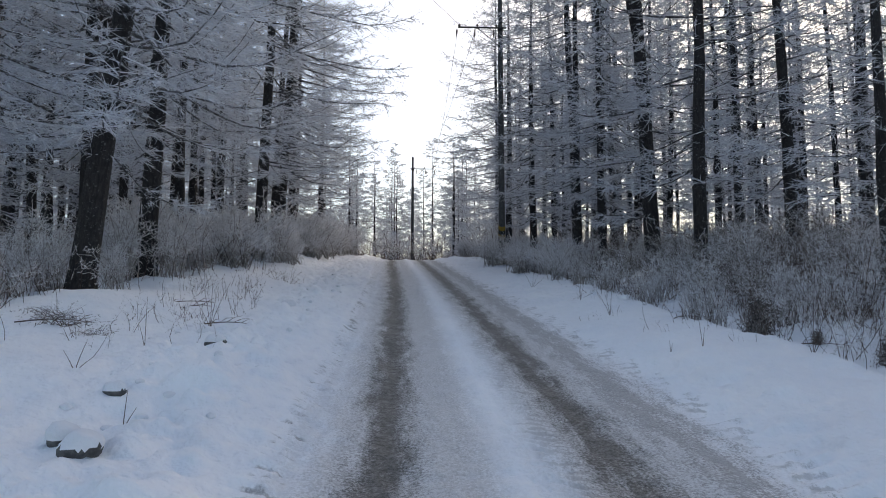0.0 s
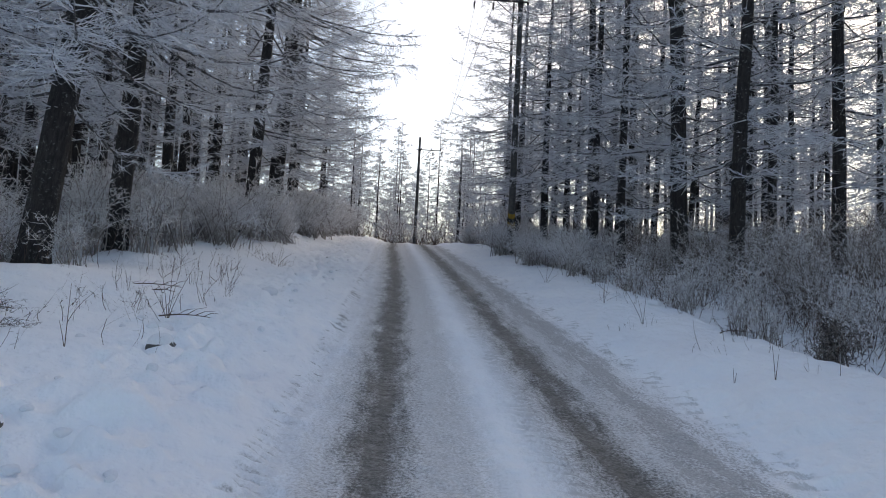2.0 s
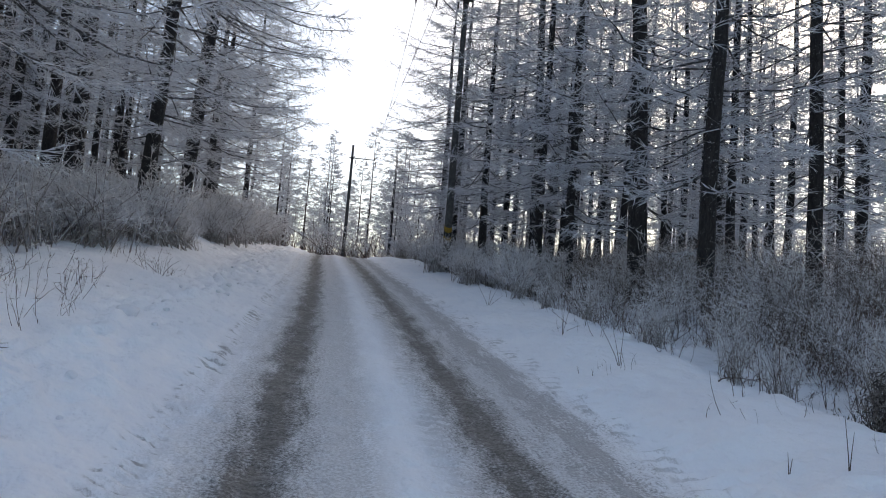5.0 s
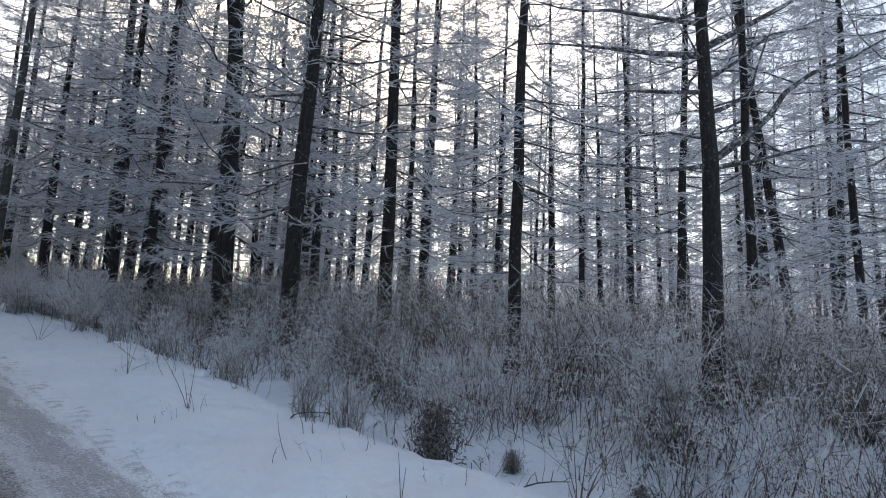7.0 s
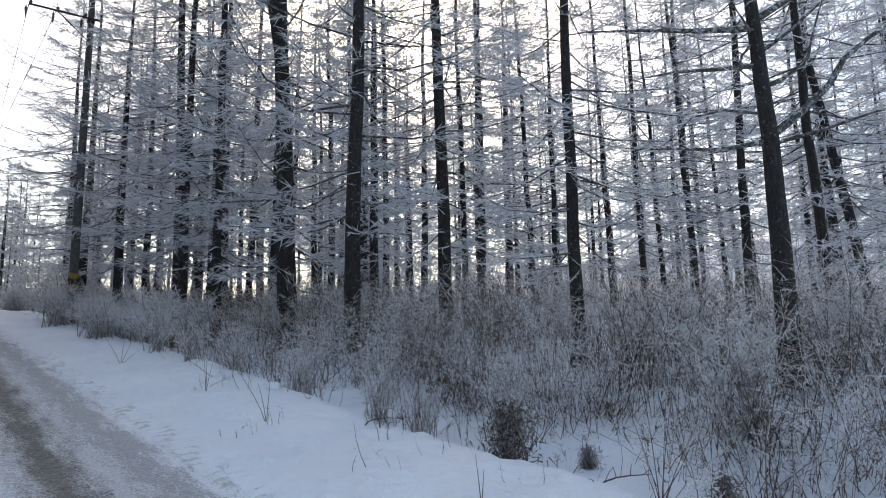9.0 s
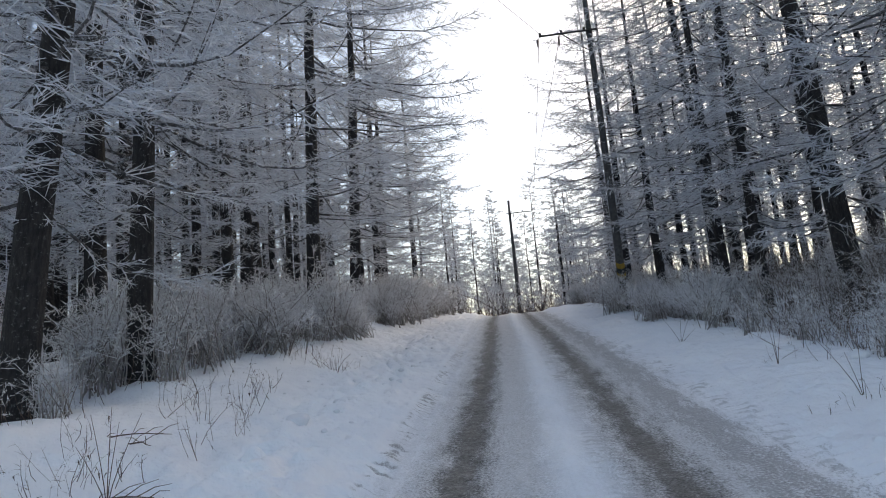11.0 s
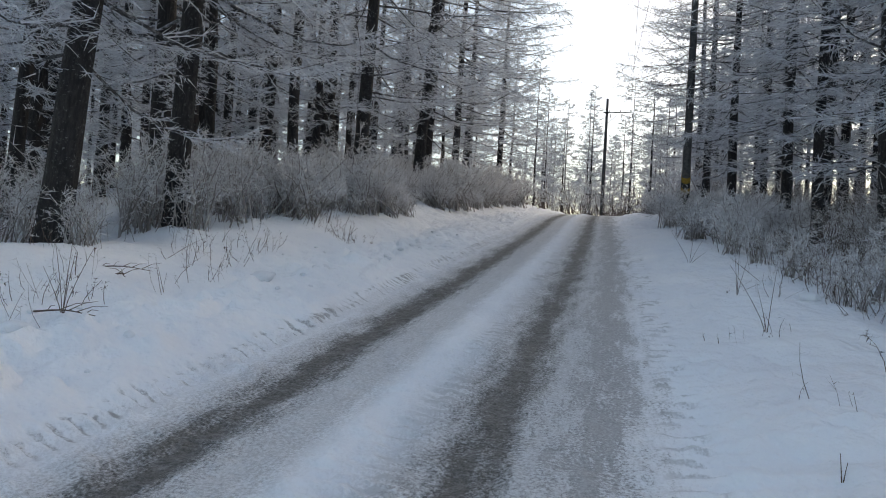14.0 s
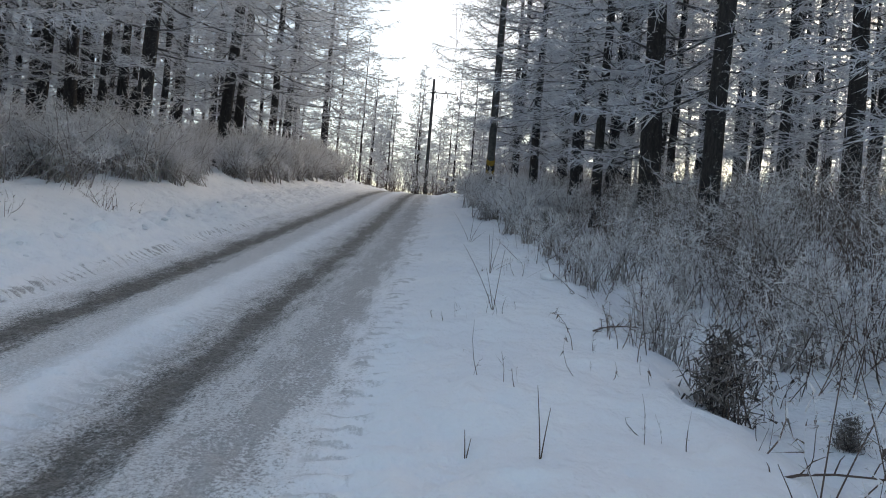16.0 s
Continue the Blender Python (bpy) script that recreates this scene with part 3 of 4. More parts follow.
# ---------------------------------------------------------------- power line
def turned_box(size, centre):
    """A box as verts and tris."""
    x, y, z = (np.array(size) / 2)
    v = np.array([(a, b, c) for a in (-x, x) for b in (-y, y) for c in (-z, z)]) + centre
    f = np.array([(0, 1, 3), (0, 3, 2), (4, 6, 7), (4, 7, 5), (0, 4, 5), (0, 5, 1), (2, 3, 7), (2, 7, 6), (0, 2, 6), (0, 6, 4), (1, 5, 7), (1, 7, 3)])
    return v, f


def power_pole(x, y, tall, arm_z, arm_to, marked, label):
    """A concrete pole with a one-sided steel arm and its insulators. arm_to: metres to +x, or to -x if negative."""
    pole = new("power_pole")
    pole.matrix_basis = pose(x, y, at_ground(x, y))
    zs = np.linspace(-0.5, tall, 9)
    part("shaft", tri_mesh("shaft", *tube([(0, 0, z) for z in zs], np.interp(zs, [0, tall], [0.145, 0.09]), 14), [CONCRETE]), pole)
    part("shaft_cap", tri_mesh("shaft_cap", *tube([(0, 0, tall - 0.02), (0, 0, tall + 0.05)], [0.10, 0.07], 14), [STEEL]), pole)
    way = 1 if arm_to > 0 else -1
    part("cross_arm", tri_mesh("cross_arm", *merge([turned_box((abs(arm_to) + 0.25, 0.075, 0.012), ((arm_to - 0.25 * way) / 2, -0.15, arm_z + 0.034)), turned_box((abs(arm_to) + 0.25, 0.012, 0.075), ((arm_to - 0.25 * way) / 2, -0.19, arm_z))]), [STEEL]), pole)
    part("arm_brace", tri_mesh("arm_brace", *tube([(0.12 * way, -0.13, arm_z - 0.75), (arm_to * 0.55, -0.15, arm_z)], [0.018, 0.018], 6), [STEEL]), pole)
    part("arm_clamp", tri_mesh("arm_clamp", *tube([(0, 0, arm_z - 0.08), (0, 0, arm_z + 0.08)], [0.12, 0.12], 14), [STEEL]), pole)
    for k, f in enumerate((0.10, 0.55, 0.97)):
        px = arm_to * f
        zs = arm_z + np.array([0.04, 0.07, 0.075, 0.11, 0.115, 0.15, 0.16])
        part("pin_insulator", tri_mesh("pin_insulator", *tube([(px, -0.15, z) for z in zs], [0.012, 0.015, 0.05, 0.045, 0.055, 0.04, 0.02], 10), [CERAMIC]), pole)
        zs = arm_z - np.array([0.04, 0.10, 0.12, 0.2, 0.22, 0.34, 0.36, 0.44])
        part("hanging_insulator", tri_mesh("hanging_insulator", *tube([(px + 0.12 * way, -0.15, z) for z in zs], [0.012, 0.014, 0.045, 0.03, 0.045, 0.03, 0.03, 0.012], 8), [CERAMIC]), pole)
    if marked:
        # slanting black and yellow bands round the foot
        for k in range(4):
            n = 20
            a = np.linspace(0, 2 * np.pi, n + 1)
            r = 0.149
            lo = 0.95 + 0.18 * k + 0.12 * np.sin(a)
            ring = np.concatenate([np.column_stack([r * np.cos(a), r * np.sin(a), lo]), np.column_stack([r * np.cos(a), r * np.sin(a), lo + 0.18])])
            i = np.arange(n)
            f = np.concatenate([np.stack([i, i + 1, i + n + 2], 1), np.stack([i, i + n + 2, i + n + 1], 1)])
            part("hazard_band", tri_mesh("hazard_band", ring, f, [YELLOW if k % 2 else BLACK]), pole, "yellow painted band" if k % 2 else "black painted band")
    return tagged(pole, label, "power pole", "poles of the power line")


power_pole(3.78, 29.2, 12.2, 10.25, -1.85, True, "grey concrete power pole with black and yellow bands at its foot")
power_pole(-0.03, 56.8, 8.75, 7.75, 1.75, False, "grey concrete power pole with a one-sided steel arm")


def wire(a, b, sag):
    ts = np.linspace(0, 1, 25)
    p = np.outer(1 - ts, a) + np.outer(ts, b) - np.outer(4 * sag * ts * (1 - ts), [0, 0, 1])
    ob = new("power_line", tri_mesh("power_line", *tube(p, np.full(25, 0.011), 5), [STEEL]))
    tagged(ob, "thin black power line hung between the poles", "power line", "wires of the power line")


GZ1, GZ2 = at_ground(3.78, 29.2), at_ground(-0.03, 56.8)
wire((1.95, 29.05, GZ1 + 10.40), (1.65, 56.65, GZ2 + 7.9), 0.6)
wire((1.95, 29.05, GZ1 + 10.40), (-12.6, -6.5, 12.3), 0.5)
wire((2.75, 29.05, GZ1 + 10.40), (0.95, 56.65, GZ2 + 7.9), 0.6)


# ---------------------------------------------------------------- shrubs
def shrub(seed, tall, wide, stems, twigs, sprays, w, mats, leaves=0, droop=0.2):
    """A leafless shrub: stems that fan out from the root, side twigs, rime, and dry leaves where it has kept them."""
    rng = np.random.default_rng(seed)
    bush = new("shrub")
    az, out = rng.random(stems) * 2 * np.pi, wide * np.sqrt(rng.random(stems))
    root = np.column_stack([rng.normal(0, 0.28 * wide, (stems, 2)), np.zeros(stems)])
    tip = np.column_stack([np.cos(az) * out, np.sin(az) * out, tall * rng.uniform(0.6, 1.05, stems) * (1 - 0.35 * (out / wide) ** 2)])
    woods, roots, tips, ws = [], [], [], []
    for k in range(stems):
        ts = np.linspace(0, 1, 5)
        bow = np.outer(np.sin(ts * np.pi), [0, 0, 0.10 * tall]) + np.cumsum(rng.normal(0, 0.045 * tall, (5, 3)), 0) * ts[:, None]
        line = np.outer(1 - ts, root[k] - [0, 0, 0.08]) + np.outer(ts, tip[k]) + bow
        woods.append(tube(line, np.linspace(w * 0.85, w * 0.25, 5), 3, cap=False))
        s = rng.beta(2.0, 1.0, twigs)
        base = np.stack([np.interp(s, ts, line[:, c]) for c in range(3)], 1)
        way = rng.normal(0, 0.7, (twigs, 3)) + (tip[k] - root[k]) / tall * 0.5
        way /= np.linalg.norm(way, axis=1, keepdims=True)
        end = base + way * (tall * rng.uniform(0.08, 0.30, twigs))[:, None]
        roots.append(base), tips.append(end), ws.append(np.full(twigs, w * 0.9))
        q = rng.random((twigs, sprays, 1))
        sb = (base[:, None] + (end - base)[:, None] * q).reshape(-1, 3)
        sw = rng.normal(0, 1, sb.shape)
        sw /= np.linalg.norm(sw, axis=1, keepdims=True)
        roots.append(sb), tips.append(sb + sw * rng.uniform(0.03, 0.09, (len(sb), 1)) * tall), ws.append(np.full(len(sb), w * 0.9))
    tagged(part("canework", tri_mesh("canework", *merge(woods), [mats[0]]), bush), kind="stuff")
    v, f = blades(rng, np.concatenate(roots), np.concatenate(tips), np.concatenate(ws))
    tagged(part("twigwork", tri_mesh("twigwork", v, f, [mats[1]], smooth=False), bush, "thin twigs furred with hoar frost"), kind="stuff")
    if leaves:
        lb = np.column_stack([rng.normal(0, wide * 0.40, leaves), rng.normal(0, wide * 0.40, leaves), tall * rng.beta(1.3, 1.7, leaves)])
        lb[:, :2] *= (1.25 - 0.7 * lb[:, 2:] / tall) * (1 + 0.35 * np.sin(3 * np.arctan2(lb[:, 1:2], lb[:, :1]) + seed))
        lt = lb + rng.normal(0, 0.05, (leaves, 3)) - [0, 0, 0.03]
        v, f = blades(rng, lb, lt, rng.uniform(0.008, 0.017, leaves))
        tagged(part("foliage", tri_mesh("foliage", v, f, [DRY], smooth=False), bush, "curled brown leaves still on the twigs"), kind="stuff")
    return bush


def plant(kind, x, y, turn, size, label, group="shrubs by the road"):
    m = pose(x, y, at_ground(x, y, 0.03), 0, 0, turn) @ Matrix.Diagonal((size, size, size, 1))
    ob = copy_thing(kind, m)
    ob.matrix_basis = m
    return tagged(ob, label, "shrub", group)


PALE = [shrub(200 + k, 1.45, 0.95, 46, 13, 5, 0.020, (PALE_STEM, RIME_WEED)) for k in range(4)]
BARE = [shrub(220 + k, 1.3, 0.62, 26, 10, 4, 0.017, (PALE_STEM, RIME_WEED)) for k in range(3)]
DARK = [shrub(230 + k, 1.25, 0.55, 18, 8, 3, 0.012, (STEM, PALE_STEM), leaves=120) for k in range(2)]
LEAFY = shrub(240, 0.58, 0.26, 26, 8, 3, 0.007, (STEM, PALE_STEM), leaves=1300)
SPRAWL = shrub(251, 0.30, 0.55, 16, 7, 2, 0.008, (STEM, PALE_STEM), leaves=260)


def beside(y, u):
    """The x that lies u metres to the right of the road's middle."""
    return float(middle_x(np.array([y]))[0]) + u


# the rounded shrubs that line the left bank, a front row and those behind it
for k in range(38):
    y = 17.3 + 27 * (k / 38) ** 1.15 + rnd.uniform(-0.4, 0.4)
    edge = float(np.interp(y, [17, 21, 30, 40], [-4.7, -4.0, -3.7, -3.4]))
    plant(rnd.choice(PALE), beside(y, edge - 1.1 * rnd.random() ** 1.5), y, rnd.uniform(0, 360), rnd.choice((0.55, 0.75, 0.9, 1.05, 1.2)) * rnd.uniform(0.9, 1.1), "rounded leafless shrub grey with hoar frost")
for k in range(34):
    y = 16.5 + 32 * (k / 34) ** 1.2 + rnd.uniform(-0.7, 0.7)
    plant(rnd.choice(PALE), beside(y, -rnd.uniform(5.4, 8.0)), y, rnd.uniform(0, 360), rnd.uniform(0.8, 1.25), "rounded leafless shrub grey with hoar frost")
for k in range(40):
    y = 20 + 32 * (k / 40) + rnd.uniform(-0.7, 0.7)
    plant(rnd.choice(PALE + BARE), beside(y, rnd.uniform(3.9 - 0.02 * y, 7.0)), y, rnd.uniform(0, 360), rnd.uniform(0.6, 1.0), "leafless shrub pale with hoar frost")
for k in range(34):
    y = 6.5 + 18 * (k / 34) + rnd.uniform(-0.6, 0.6)
    dark = rnd.random() < 0.35
    plant(rnd.choice(DARK if dark else BARE), beside(y, 6.0 + 5.5 * rnd.random()), y, rnd.uniform(0, 360), rnd.uniform(0.6, 1.15), "thin dark shrub with a few curled leaves on the snowy bank" if dark else "thin leafless shrub with frosted twigs on the snowy bank")
for x, y, size in ((-6.9, 13.6, 1.0), (-7.6, 12.4, 1.1), (-6.2, 16.3, 1.3), (-5.0, 15.9, 1.1), (-7.9, 14.8, 1.2), (-6.6, 11.6, 0.9), (-8.6, 11.0, 1.1), (-8.3, 13.4, 1.0), (-7.0, 17.6, 1.3), (-9.3, 12.6, 1.1), (-5.3, 17.3, 0.9),
                   (-5.2, 14.9, 1.0), (-6.1, 14.6, 1.2), (-6.4, 15.4, 1.2), (-5.3, 12.6, 0.7), (-6.4, 12.6, 0.9), (-4.9, 16.6, 0.6), (-6.9, 15.9, 1.2), (-5.7, 17.0, 1.2), (-7.2, 11.0, 0.9), (-7.9, 10.4, 1.0), (-9.2, 10.2, 1.1)):
    plant(rnd.choice(BARE), x, y, rnd.uniform(0, 360), size, "leafless shrub with frosted twigs round the larch trunks")
for u, y, size in ((4.2, 13.6, 0.55), (4.5, 12.1, 0.5), (4.35, 10.9, 0.5), (4.0, 15.6, 0.6), (3.9, 17.4, 0.6), (3.7, 19.0, 0.65), (5.3, 10.6, 0.7), (5.1, 12.9, 0.75), (4.9, 14.8, 0.8)):
    plant(rnd.choice(BARE), beside(y, u), y, rnd.uniform(0, 360), size, "small frosted shrub at the edge of the snowy verge")
for x, y, size, label in ((4.72, 9.35, 1.05, "low shrub with dense curled brown leaves at the snow's edge"), (5.3, 8.95, 0.42, "small shrub with a few dark leaves in the snow"), (5.3, 7.6, 0.6, "low shrub with dense curled brown leaves at the snow's edge")):
    plant(LEAFY, x, y, rnd.uniform(0, 360), size, label)
for x, y, size, label in ((-4.3, 8.8, 0.62, "dry plant with brown leaves fallen over on the snow"), (-3.75, 8.35, 0.45, "dry plant with brown leaves fallen over on the snow"), (-4.9, 9.5, 0.6, "dry plant with brown leaves fallen over on the snow")):
    ob = plant(SPRAWL, x, y, rnd.uniform(0, 360), size, label)
    ob.scale = (size * 1.5, size * 1.3, size * 0.9)
plant(BARE[1], 5.4, 40.5, 0, 2.4, "dark bare bush standing at the crest of the road")
plant(BARE[2], 4.3, 42.5, 90, 2.0, "dark bare bush standing at the crest of the road")
for kind in PALE + BARE + DARK + [LEAFY, SPRAWL]:
    for o in (*kind.children, kind):
        bpy.data.objects.remove(o)


# ---------------------------------------------------------------- weeds, too many to count
def ribbons(rng, lines, widths):
    """Narrow strips along many lines at once: lines (n, k, 3), widths (k,) or (n, k)."""
    n, k, _ = lines.shape
    side = np.cross(lines[:, -1] - lines[:, 0], rng.normal(size=(n, 3)))
    side /= np.linalg.norm(side, axis=1, keepdims=True) + 1e-9
    half = side[:, None] * (np.broadcast_to(widths, (n, k)) / 2)[..., None]
    v = np.stack([lines - half, lines + half], 2).reshape(-1, 3)
    i = (np.arange(n)[:, None] * 2 * k + np.arange(k - 1) * 2).reshape(-1)
    return v, np.concatenate([np.stack([i, i + 1, i + 3], 1), np.stack([i, i + 3, i + 2], 1)])


def weeds(name, seed, count, us, ys, tall, near_edge, label, width=1.0, side=6, spray=2, frost=0.5, ramp_to=1.6, sprig=0.3):
    """Clumps of dry stalks with side twigs, some bare and dark, some furred with frost; thicker away from the road's edge."""
    rng = np.random.default_rng(seed)
    per = 5
    cu, cy = rng.uniform(*us, count), rng.uniform(*ys, count)
    cx = cu + middle_x(cy)
    edge = near_edge + 0.35 * smooth_noise(cx * 0, cy * 0.8, seed + 5)
    inside = np.clip(np.abs(cu - edge) / ramp_to, 0.05, 1) * (0.45 + 0.6 * smooth_noise(cx * 0.8, cy * 0.8, seed) + 0.5 * smooth_noise(cx * 2.3, cy * 2.3, seed + 1))
    keep = np.where(rng.random(count) < inside)[0][:max(1, count // per)]
    cx, cy = cx[keep], cy[keep]
    grown = rng.uniform(0.6, 1.1, len(cx))
    rimed = np.clip(frost + 0.45 * smooth_noise(cx * 1.2, cy * 1.2, seed + 3) + rng.normal(0, 0.28, len(cx)), 0.04, 0.97)
    sway = rng.normal(0, 0.16, (len(cx), 2))
    own = np.repeat(np.arange(len(cx)), per)
    n = len(own)
    x, y = cx[own] + rng.normal(0, 0.13, n), cy[own] + rng.normal(0, 0.13, n)
    u = x - middle_x(y)
    h = rng.uniform(*tall, n) * grown[own] * np.clip(0.5 + np.abs(u - near_edge) / 3.2, 0.42, 1.0)
    root = np.column_stack([x, y, height(x, y) - 0.03])
    lean = sway[own] + rng.normal(0, 0.17, (n, 2)) + 0.45 * rng.standard_t(3, (n, 2)).clip(-2.5, 2.5) * (rng.random((n, 1)) < 0.22)
    ts = np.linspace(0, 1, 4)
    top = np.column_stack([lean * h[:, None], h])
    bow = rng.normal(0, 0.09, (n, 3)) * h[:, None] * [1, 1, 0.3]
    lines = root[:, None] + top[:, None] * ts[None, :, None] + bow[:, None] * np.sin(ts * np.pi)[None, :, None]
    lines[:, :, 2] -= (0.18 * h * (lean ** 2).sum(1).clip(0, 1.5))[:, None] * ts ** 2
    v1, f1 = ribbons(rng, lines, (rng.uniform(0.006, 0.0105, n) * width)[:, None] * np.array([1.0, 0.85, 0.65, 0.3]))
    # side twigs, sprigs of frost on them, and scraps of curled leaf
    q = 0.30 + 0.70 * rng.random((n, side)) ** 0.8
    seg = np.clip((q * 3).astype(int), 0, 2)
    w = (q * 3 - seg)[..., None]
    rows = np.arange(n)[:, None]
    base = (lines[rows, seg] * (1 - w) + lines[rows, seg + 1] * w).reshape(-1, 3)
    way = rng.normal(0, 0.65, (n, side, 3)) * [1, 1, 0.6] + (top / h[:, None])[:, None] * 0.42
    way = (way / np.linalg.norm(way, axis=-1, keepdims=True)).reshape(-1, 3)
    end = base + way * (np.repeat(h, side) * rng.uniform(0.08, 0.32, n * side))[:, None]
    fr = np.repeat(rimed[own], side)
    white = rng.random(n * side) < fr
    v2, f2 = blades(rng, base, end, np.where(white, 0.0095, 0.006) * width)
    q = rng.random((n * side, spray, 1))
    sb = (base[:, None] + (end - base)[:, None] * q).reshape(-1, 3)
    sw = rng.normal(0, 0.8, sb.shape) + np.repeat(way, spray, 0) * 0.6
    sw /= np.linalg.norm(sw, axis=1, keepdims=True)
    white3 = np.repeat(white, spray)
    v3, f3 = blades(rng, sb, sb + sw * rng.uniform(0.018, 0.06, (len(sb), 1)) * width ** 0.5, np.where(white3, 0.0105, 0.0055) * width)
    scrap = rng.random(n * side) < 0.10
    lb = base[scrap]
    v4, f4 = blades(rng, lb, lb + rng.normal(0, 0.018, lb.shape) - [0, 0, 0.035], rng.uniform(0.012, 0.024, len(lb)) * width ** 0.5)
    pale = rng.random(n * side) < 0.5
    kind2 = np.where(white, 1, np.where(pale, 2, 0))
    upper = np.tile(np.repeat([0, 0, 1], 1), n) * np.repeat(rng.random(n) < rimed[own] * sprig * 2, 3)
    v, f = merge([(v1, f1), (v2, f2), (v3, f3), (v4, f4)])
    index = np.concatenate([upper, upper, kind2, np.where(white3, 1, np.repeat(np.where(pale, 2, 0), spray)), np.zeros(len(f4), int)])
    ob = new(name, tri_mesh(name, v, f, [STEM, RIME_WEED, PALE_STEM], index, smooth=False))
    return tagged(ob, label, "weeds", kind="stuff")


weeds("weeds", 300, 2000, (3.7, 6.6), (3.0, 19.0), (0.22, 1.1), 3.7, "sparse dry weeds with dark stalks and frosted tips in snow", 1.0, 8, 3, 0.46, 2.4)
weeds("weeds", 305, 2900, (6.0, 11.0), (3.0, 18.0), (0.7, 1.7), 4.6, "dense dry weeds with brown stalks and frosted plumes in snow", 1.05, 9, 3, 0.50, 1.4)
weeds("weeds", 310, 3000, (3.6, 10.5), (18.0, 34.0), (0.6, 1.45), 3.6, "dense dry weeds with brown stalks and frosted tips in snow", 1.3, 6, 2, 0.6)
weeds("weeds", 320, 2600, (11.0, 30.0), (2.0, 34.0), (0.8, 1.7), 8.0, "frosted dry weeds under the larches", 1.6, 6, 2, 0.55)
weeds("weeds", 330, 2200, (-13.0, -5.3), (9.5, 24.0), (0.4, 1.1), -4.6, "frosted dry weeds under the larches", 1.2, 5, 2, 0.6)
weeds("weeds", 335, 2000, (-16.0, -5.0), (24.0, 50.0), (0.7, 1.6), -4.0, "frosted dry weeds under the larches", 1.8, 5, 2, 0.65)
weeds("weeds", 340, 190, (-5.4, -3.0), (9.5, 19.0), (0.2, 0.6), -1.5, "scattered dry stalks standing in snow", 0.8, 4, 1, 0.25)
weeds("weeds", 345, 80, (-6.5, -2.6), (6.0, 10.5), (0.15, 0.55), -1.5, "scattered dry stalks standing in snow", 0.7, 3, 1, 0.2)
weeds("weeds", 350, 45, (2.5, 4.0), (6.0, 20.0), (0.12, 0.45), 1.0, "scattered dry stalks standing in snow", 0.7, 2, 1, 0.1)
weeds("thicket", 355, 1500, (-13.0, 15.0), (46.0, 76.0), (1.2, 3.0), 40.0, "distant frosted thicket at the crest of the road", 4.0, 7, 2, 0.85)
weeds("thicket", 360, 1900, (-60.0, 60.0), (44.0, 78.0), (1.2, 2.8), 0.0, "distant frosted thicket beyond the wood", 4.0, 7, 2, 0.85)
weeds("thicket", 370, 1600, (24.0, 75.0), (-4.0, 50.0), (1.0, 2.4), 10.0, "distant frosted thicket beyond the wood", 4.0, 7, 2, 0.85)
weeds("thicket", 375, 1500, (-60.0, -16.0), (8.0, 46.0), (0.9, 2.0), -10.0, "distant frosted thicket beyond the wood", 3.2, 7, 2, 0.85)


def far_woods(seed, count, spots, label):
    """Frosted woods on the far slopes."""
    rng = np.random.default_rng(seed)
    roots, tips, ws = [], [], []
    for k in range(count):
        x, y = spots(rng)
        tall = rng.uniform(9, 15)
        z0 = at_ground(x, y)
        roots.append([[x, y, z0]]), tips.append([[x, y, z0 + tall]]), ws.append([0.35])
        n = 46
        h = 1.2 + (tall - 1.6) * rng.random(n)
        a = rng.random(n) * 2 * np.pi
        r = (2.6 * (1 - h / tall) + 0.5) * rng.uniform(0.6, 1.1, n)
        b = np.column_stack([np.full(n, x), np.full(n, y), z0 + h])
        roots.append(b), tips.append(b + np.column_stack([np.cos(a) * r, np.sin(a) * r, rng.normal(0, 0.5, n)])), ws.append(np.full(n, 0.26))
    v, f = blades(rng, np.concatenate(roots), np.concatenate(tips), np.concatenate(ws))
    tagged(new("far_woods", tri_mesh("far_woods", v, f, [RIME_HAZED], smooth=False)), label, "woods", kind="stuff")


def slope_right(rng):
    a, d = radians(rng.uniform(22, 105)), rng.uniform(62, 150)
    return d * math.sin(a), d * math.cos(a)


def slope_left(rng):
    a, d = radians(rng.uniform(-75, -14)), rng.uniform(62, 110)
    return d * math.sin(a), d * math.cos(a)


far_woods(400, 260, slope_right, "frosted woods on the far slope, paled for haze")
far_woods(401, 170, slope_left, "frosted woods behind the larches, paled for haze")


# ---------------------------------------------------------------- small things on the snow
def lump(name, seed, x, y, size, mats, squash=0.6, sink=0.25):
    """An uneven clod or stone; with two materials its top is capped with snow."""
    bm = bmesh.new()
    bmesh.ops.create_icosphere(bm, subdivisions=3, radius=1.0)
    off = Vector((seed * 3.1, seed * 1.7, seed * 0.9))
    for v in bm.verts:
        k = 1 + 0.28 * noise.noise(v.co * 1.2 + off) + 0.12 * noise.noise(v.co * 3.1 + off)
        v.co = Vector((v.co.x * k, v.co.y * k * 0.8, v.co.z * k * squash)) * size
    me = bpy.data.meshes.new(name)
    for f in bm.faces:
        f.smooth = True
        f.material_index = 1 if len(mats) > 1 and f.normal.z < -0.05 + 0.35 * noise.noise(f.calc_center_median() * 9 + off) else 0
    bm.to_mesh(me)
    bm.free()
    for m in mats:
        me.materials.append(m)
    ob = new(name, me)
    ob.matrix_basis = pose(x, y, at_ground(x, y) + size * squash * (1 - 2 * sink) * 0.6, 0, 0, seed * 47)
    return ob


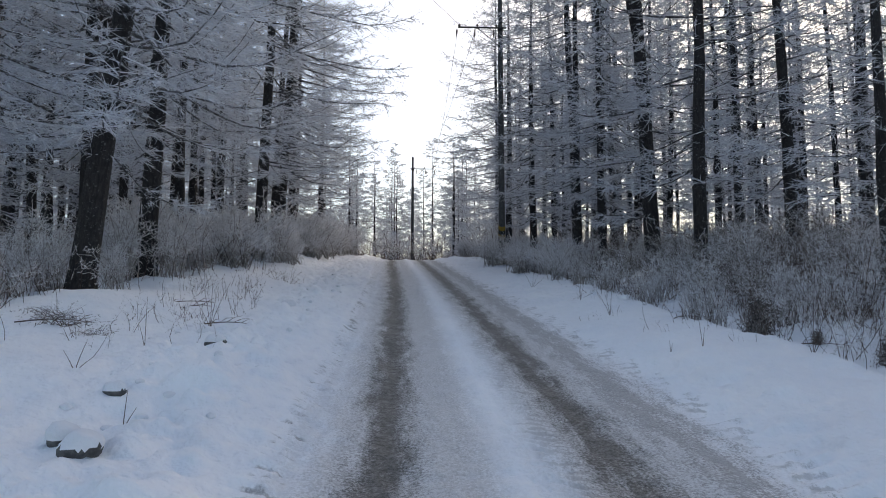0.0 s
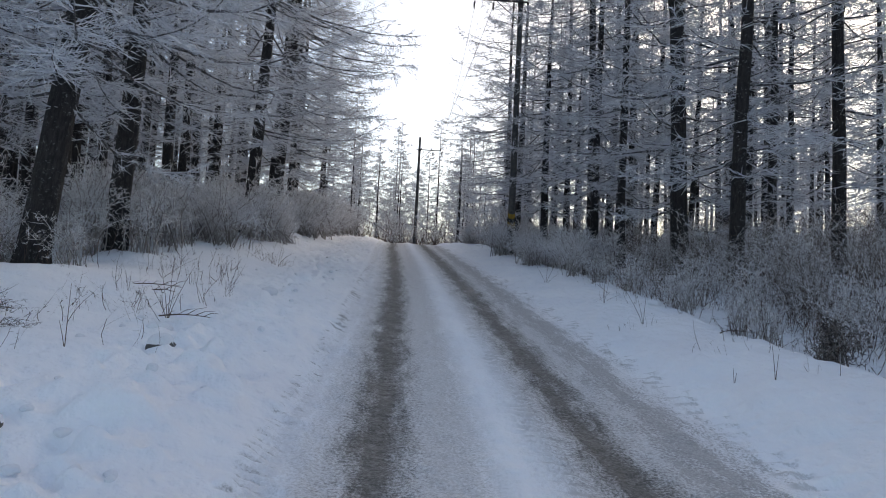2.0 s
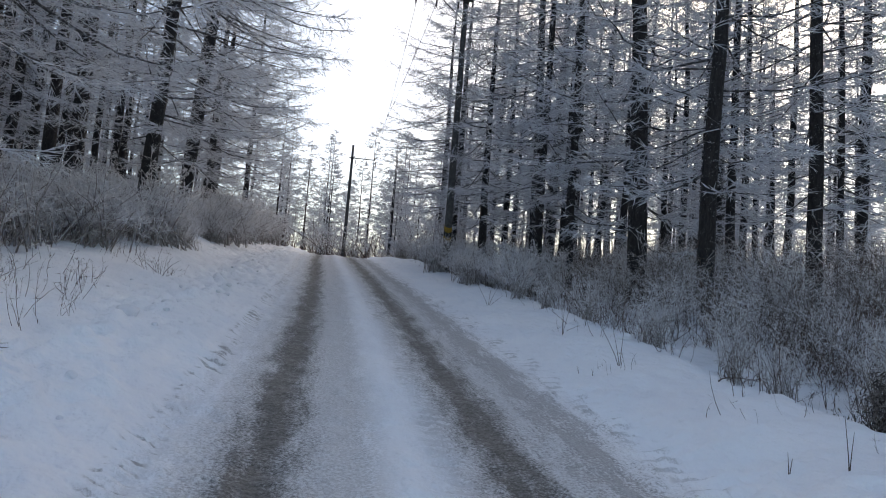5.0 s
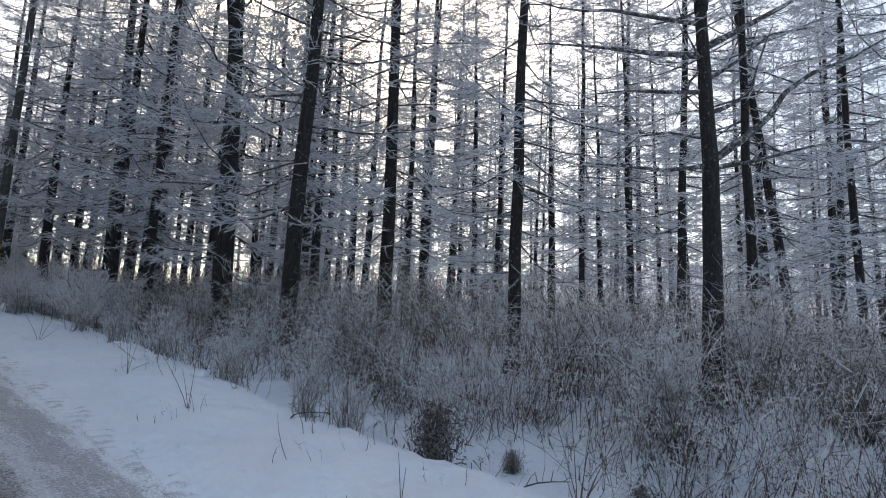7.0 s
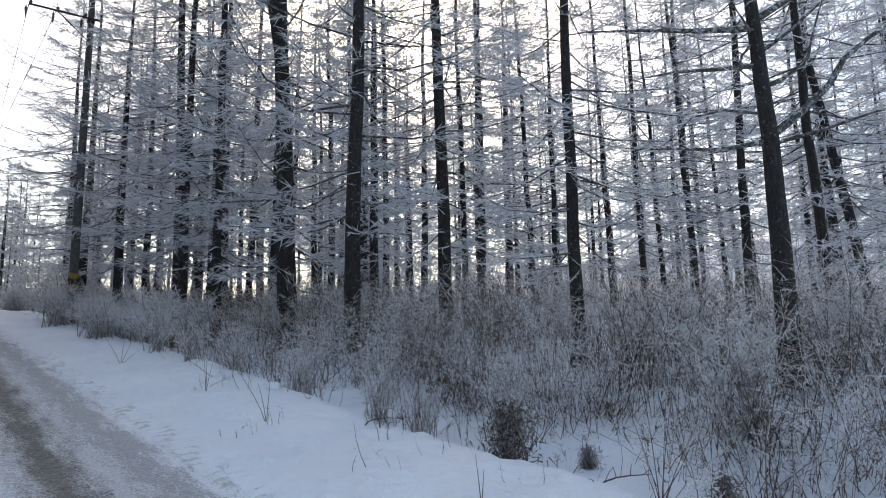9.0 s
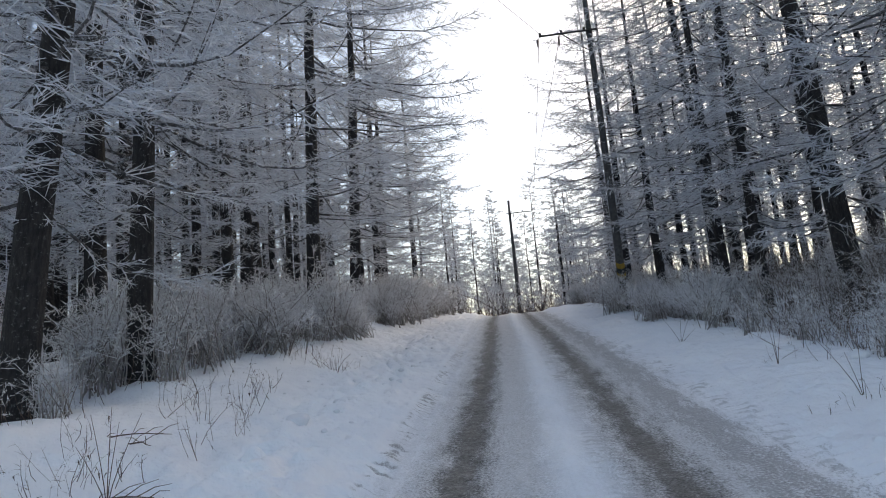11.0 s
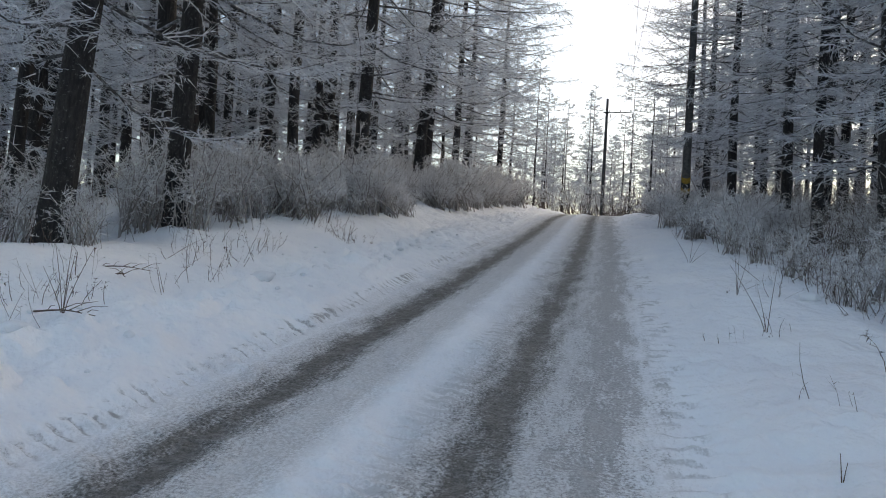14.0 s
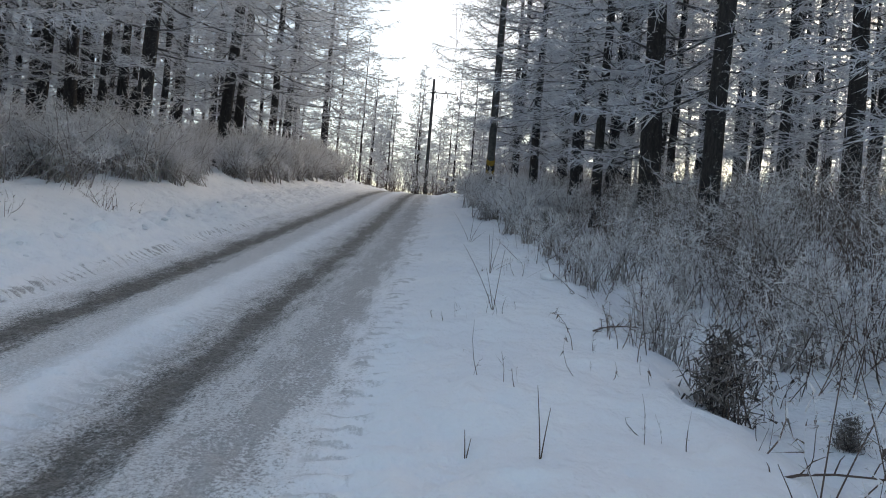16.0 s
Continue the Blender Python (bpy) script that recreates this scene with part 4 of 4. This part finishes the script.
# The fourth is a snow lump with a dark side, built like the stones.
for k, (x, y, size, stone) in enumerate(((-2.0, 4.40, 0.13, 1), (-2.2, 4.58, 0.135, 1), (-2.38, 5.75, 0.10, 1), (-2.19, 7.85, 0.12, 1))):
    tagged(lump("stone", k + 1, x, y, size, (SNOW, STONE), 0.8, 0.2), "snow-topped lump with a dark underside at the road's edge", "stone", "stones at the road's edge")
lr = random.Random(9)
for k in range(44):
    y = lr.uniform(5, 22)
    x = float(middle_x(np.array([y]))[0]) - lr.uniform(1.9, 3.5)
    tagged(lump("snow_clod", k + 20, x, y, lr.uniform(0.02, 0.06), (SNOW,), lr.uniform(0.5, 0.8)), "rounded clod of snow thrown up by a plough", "snow clod", "clods along the road's edge")
for k, (x, y, size) in enumerate(((-2.1, 11.9, 0.16), (-1.95, 13.2, 0.14), (-2.6, 9.0, 0.13), (4.1, 13.4, 0.13), (3.9, 15.0, 0.11))):
    tagged(lump("snow_clod", k + 90, x, y, size, (SNOW,), 0.5), "rounded clod of snow thrown up by a plough", "snow clod", "clods along the road's edge")


def dry_stalk(x, y, shoots, label):
    """A few bare shoots from one root; each shoot is (lean x, lean y, height)."""
    ob = new("dry_stalk")
    ob.matrix_basis = pose(x, y, at_ground(x, y))
    for lx, ly, h in shoots:
        ts = np.linspace(0, 1, 5)
        p = np.column_stack([lx * h * ts ** 1.3, ly * h * ts ** 1.3, -0.05 + (h + 0.05) * ts])
        part("shoot", tri_mesh("shoot", *tube(p, np.linspace(0.0042, 0.0015, 5), 5), [STEM]), ob)
    return tagged(ob, label, "dry plant", "bare shoots in the snow")


dry_stalk(3.40, 14.0, ((0.0, 0.0, 0.55), (0.25, 0.1, 0.42), (-0.1, 0, 0.5)), "bare upright shoots standing in the snow")
dry_stalk(3.36, 11.75, ((-0.55, 0.2, 0.62), (0.12, 0.1, 0.6), (-0.25, 0, 0.4)), "bare shoots that spread like a V in the snow")
dry_stalk(3.15, 18.2, ((-0.6, 0, 0.55), (0.5, 0.2, 0.5), (0.1, 0, 0.6), (1.2, 0, 0.25)), "bare curling shoots standing in the snow")
dry_stalk(3.45, 8.2, ((-0.12, 0, 0.34), (0.12, 0, 0.24)), "bare upright shoots standing in the snow")
dry_stalk(3.1, 8.3, ((-0.1, 0, 0.14), (0.2, 0, 0.1)), "short bare shoots standing in the snow")
dry_stalk(-2.74, 9.62, ((-0.2, 0, 0.62), (0.0, 0.1, 0.66), (0.18, 0, 0.55), (-0.6, 0, 0.4), (0.4, 0.1, 0.6)), "bare twiggy stalks standing in the snow")
dry_stalk(-2.78, 7.42, ((0.02, 0, 0.5), (-0.3, 0, 0.2)), "bare upright shoots standing in the snow")
dry_stalk(-2.0, 5.0, ((0.1, 0, 0.25), (0.7, 0.1, 0.12)), "short bare shoots standing in the snow")
dry_stalk(-2.93, 6.25, ((0.4, 0, 0.25), (-0.7, 0, 0.15), (1.6, 0, 0.1)), "short bare shoots standing in the snow")
dry_stalk(4.35, 7.45, ((0.55, 0.2, 0.75), (0.25, 0.3, 0.85), (0.9, 0, 0.5), (-0.5, 0, 0.3)), "thick bare stalks that lean out of the snow")
dry_stalk(4.95, 7.9, ((0.3, 0.1, 0.8), (-0.2, 0.2, 0.9), (0.5, -0.2, 0.6)), "thick bare stalks that lean out of the snow")


def fallen_branch(x, y, turn, length, label):
    ob = new("fallen_branch")
    ob.matrix_basis = pose(x, y, at_ground(x, y) + 0.03, 0, 0, turn)
    br = random.Random(round(x * 100))
    ts = np.linspace(0, 1, 7)
    p = np.column_stack([(ts - 0.5) * length, 0.06 * np.sin(ts * 5), 0.02 + 0.04 * np.sin(ts * np.pi) * length])
    part("stick", tri_mesh("stick", *tube(p, np.linspace(0.009, 0.003, 7), 5), [STEM]), ob)
    for k in range(5):
        b = p[1 + k]
        e = b + np.array([br.uniform(0.05, 0.2), br.uniform(-0.2, 0.2), br.uniform(0.0, 0.1)])
        part("side_twig", tri_mesh("side_twig", *tube([b, (b + e) / 2 + [0, 0, 0.02], e], [0.004, 0.003, 0.0015], 4), [STEM]), ob)
    return tagged(ob, label, "branch", "dead branches on the snow")


for x, y, turn, length in ((-3.55, 11.3, 10, 0.8), (-3.3, 11.0, -30, 0.6), (-2.45, 9.35, 15, 0.55), (4.85, 8.2, 20, 1.1), (4.6, 11.4, 35, 0.9), (-4.3, 8.6, 5, 0.9)):
    fallen_branch(x, y, turn, length, "dead bare branch lying on the snow")
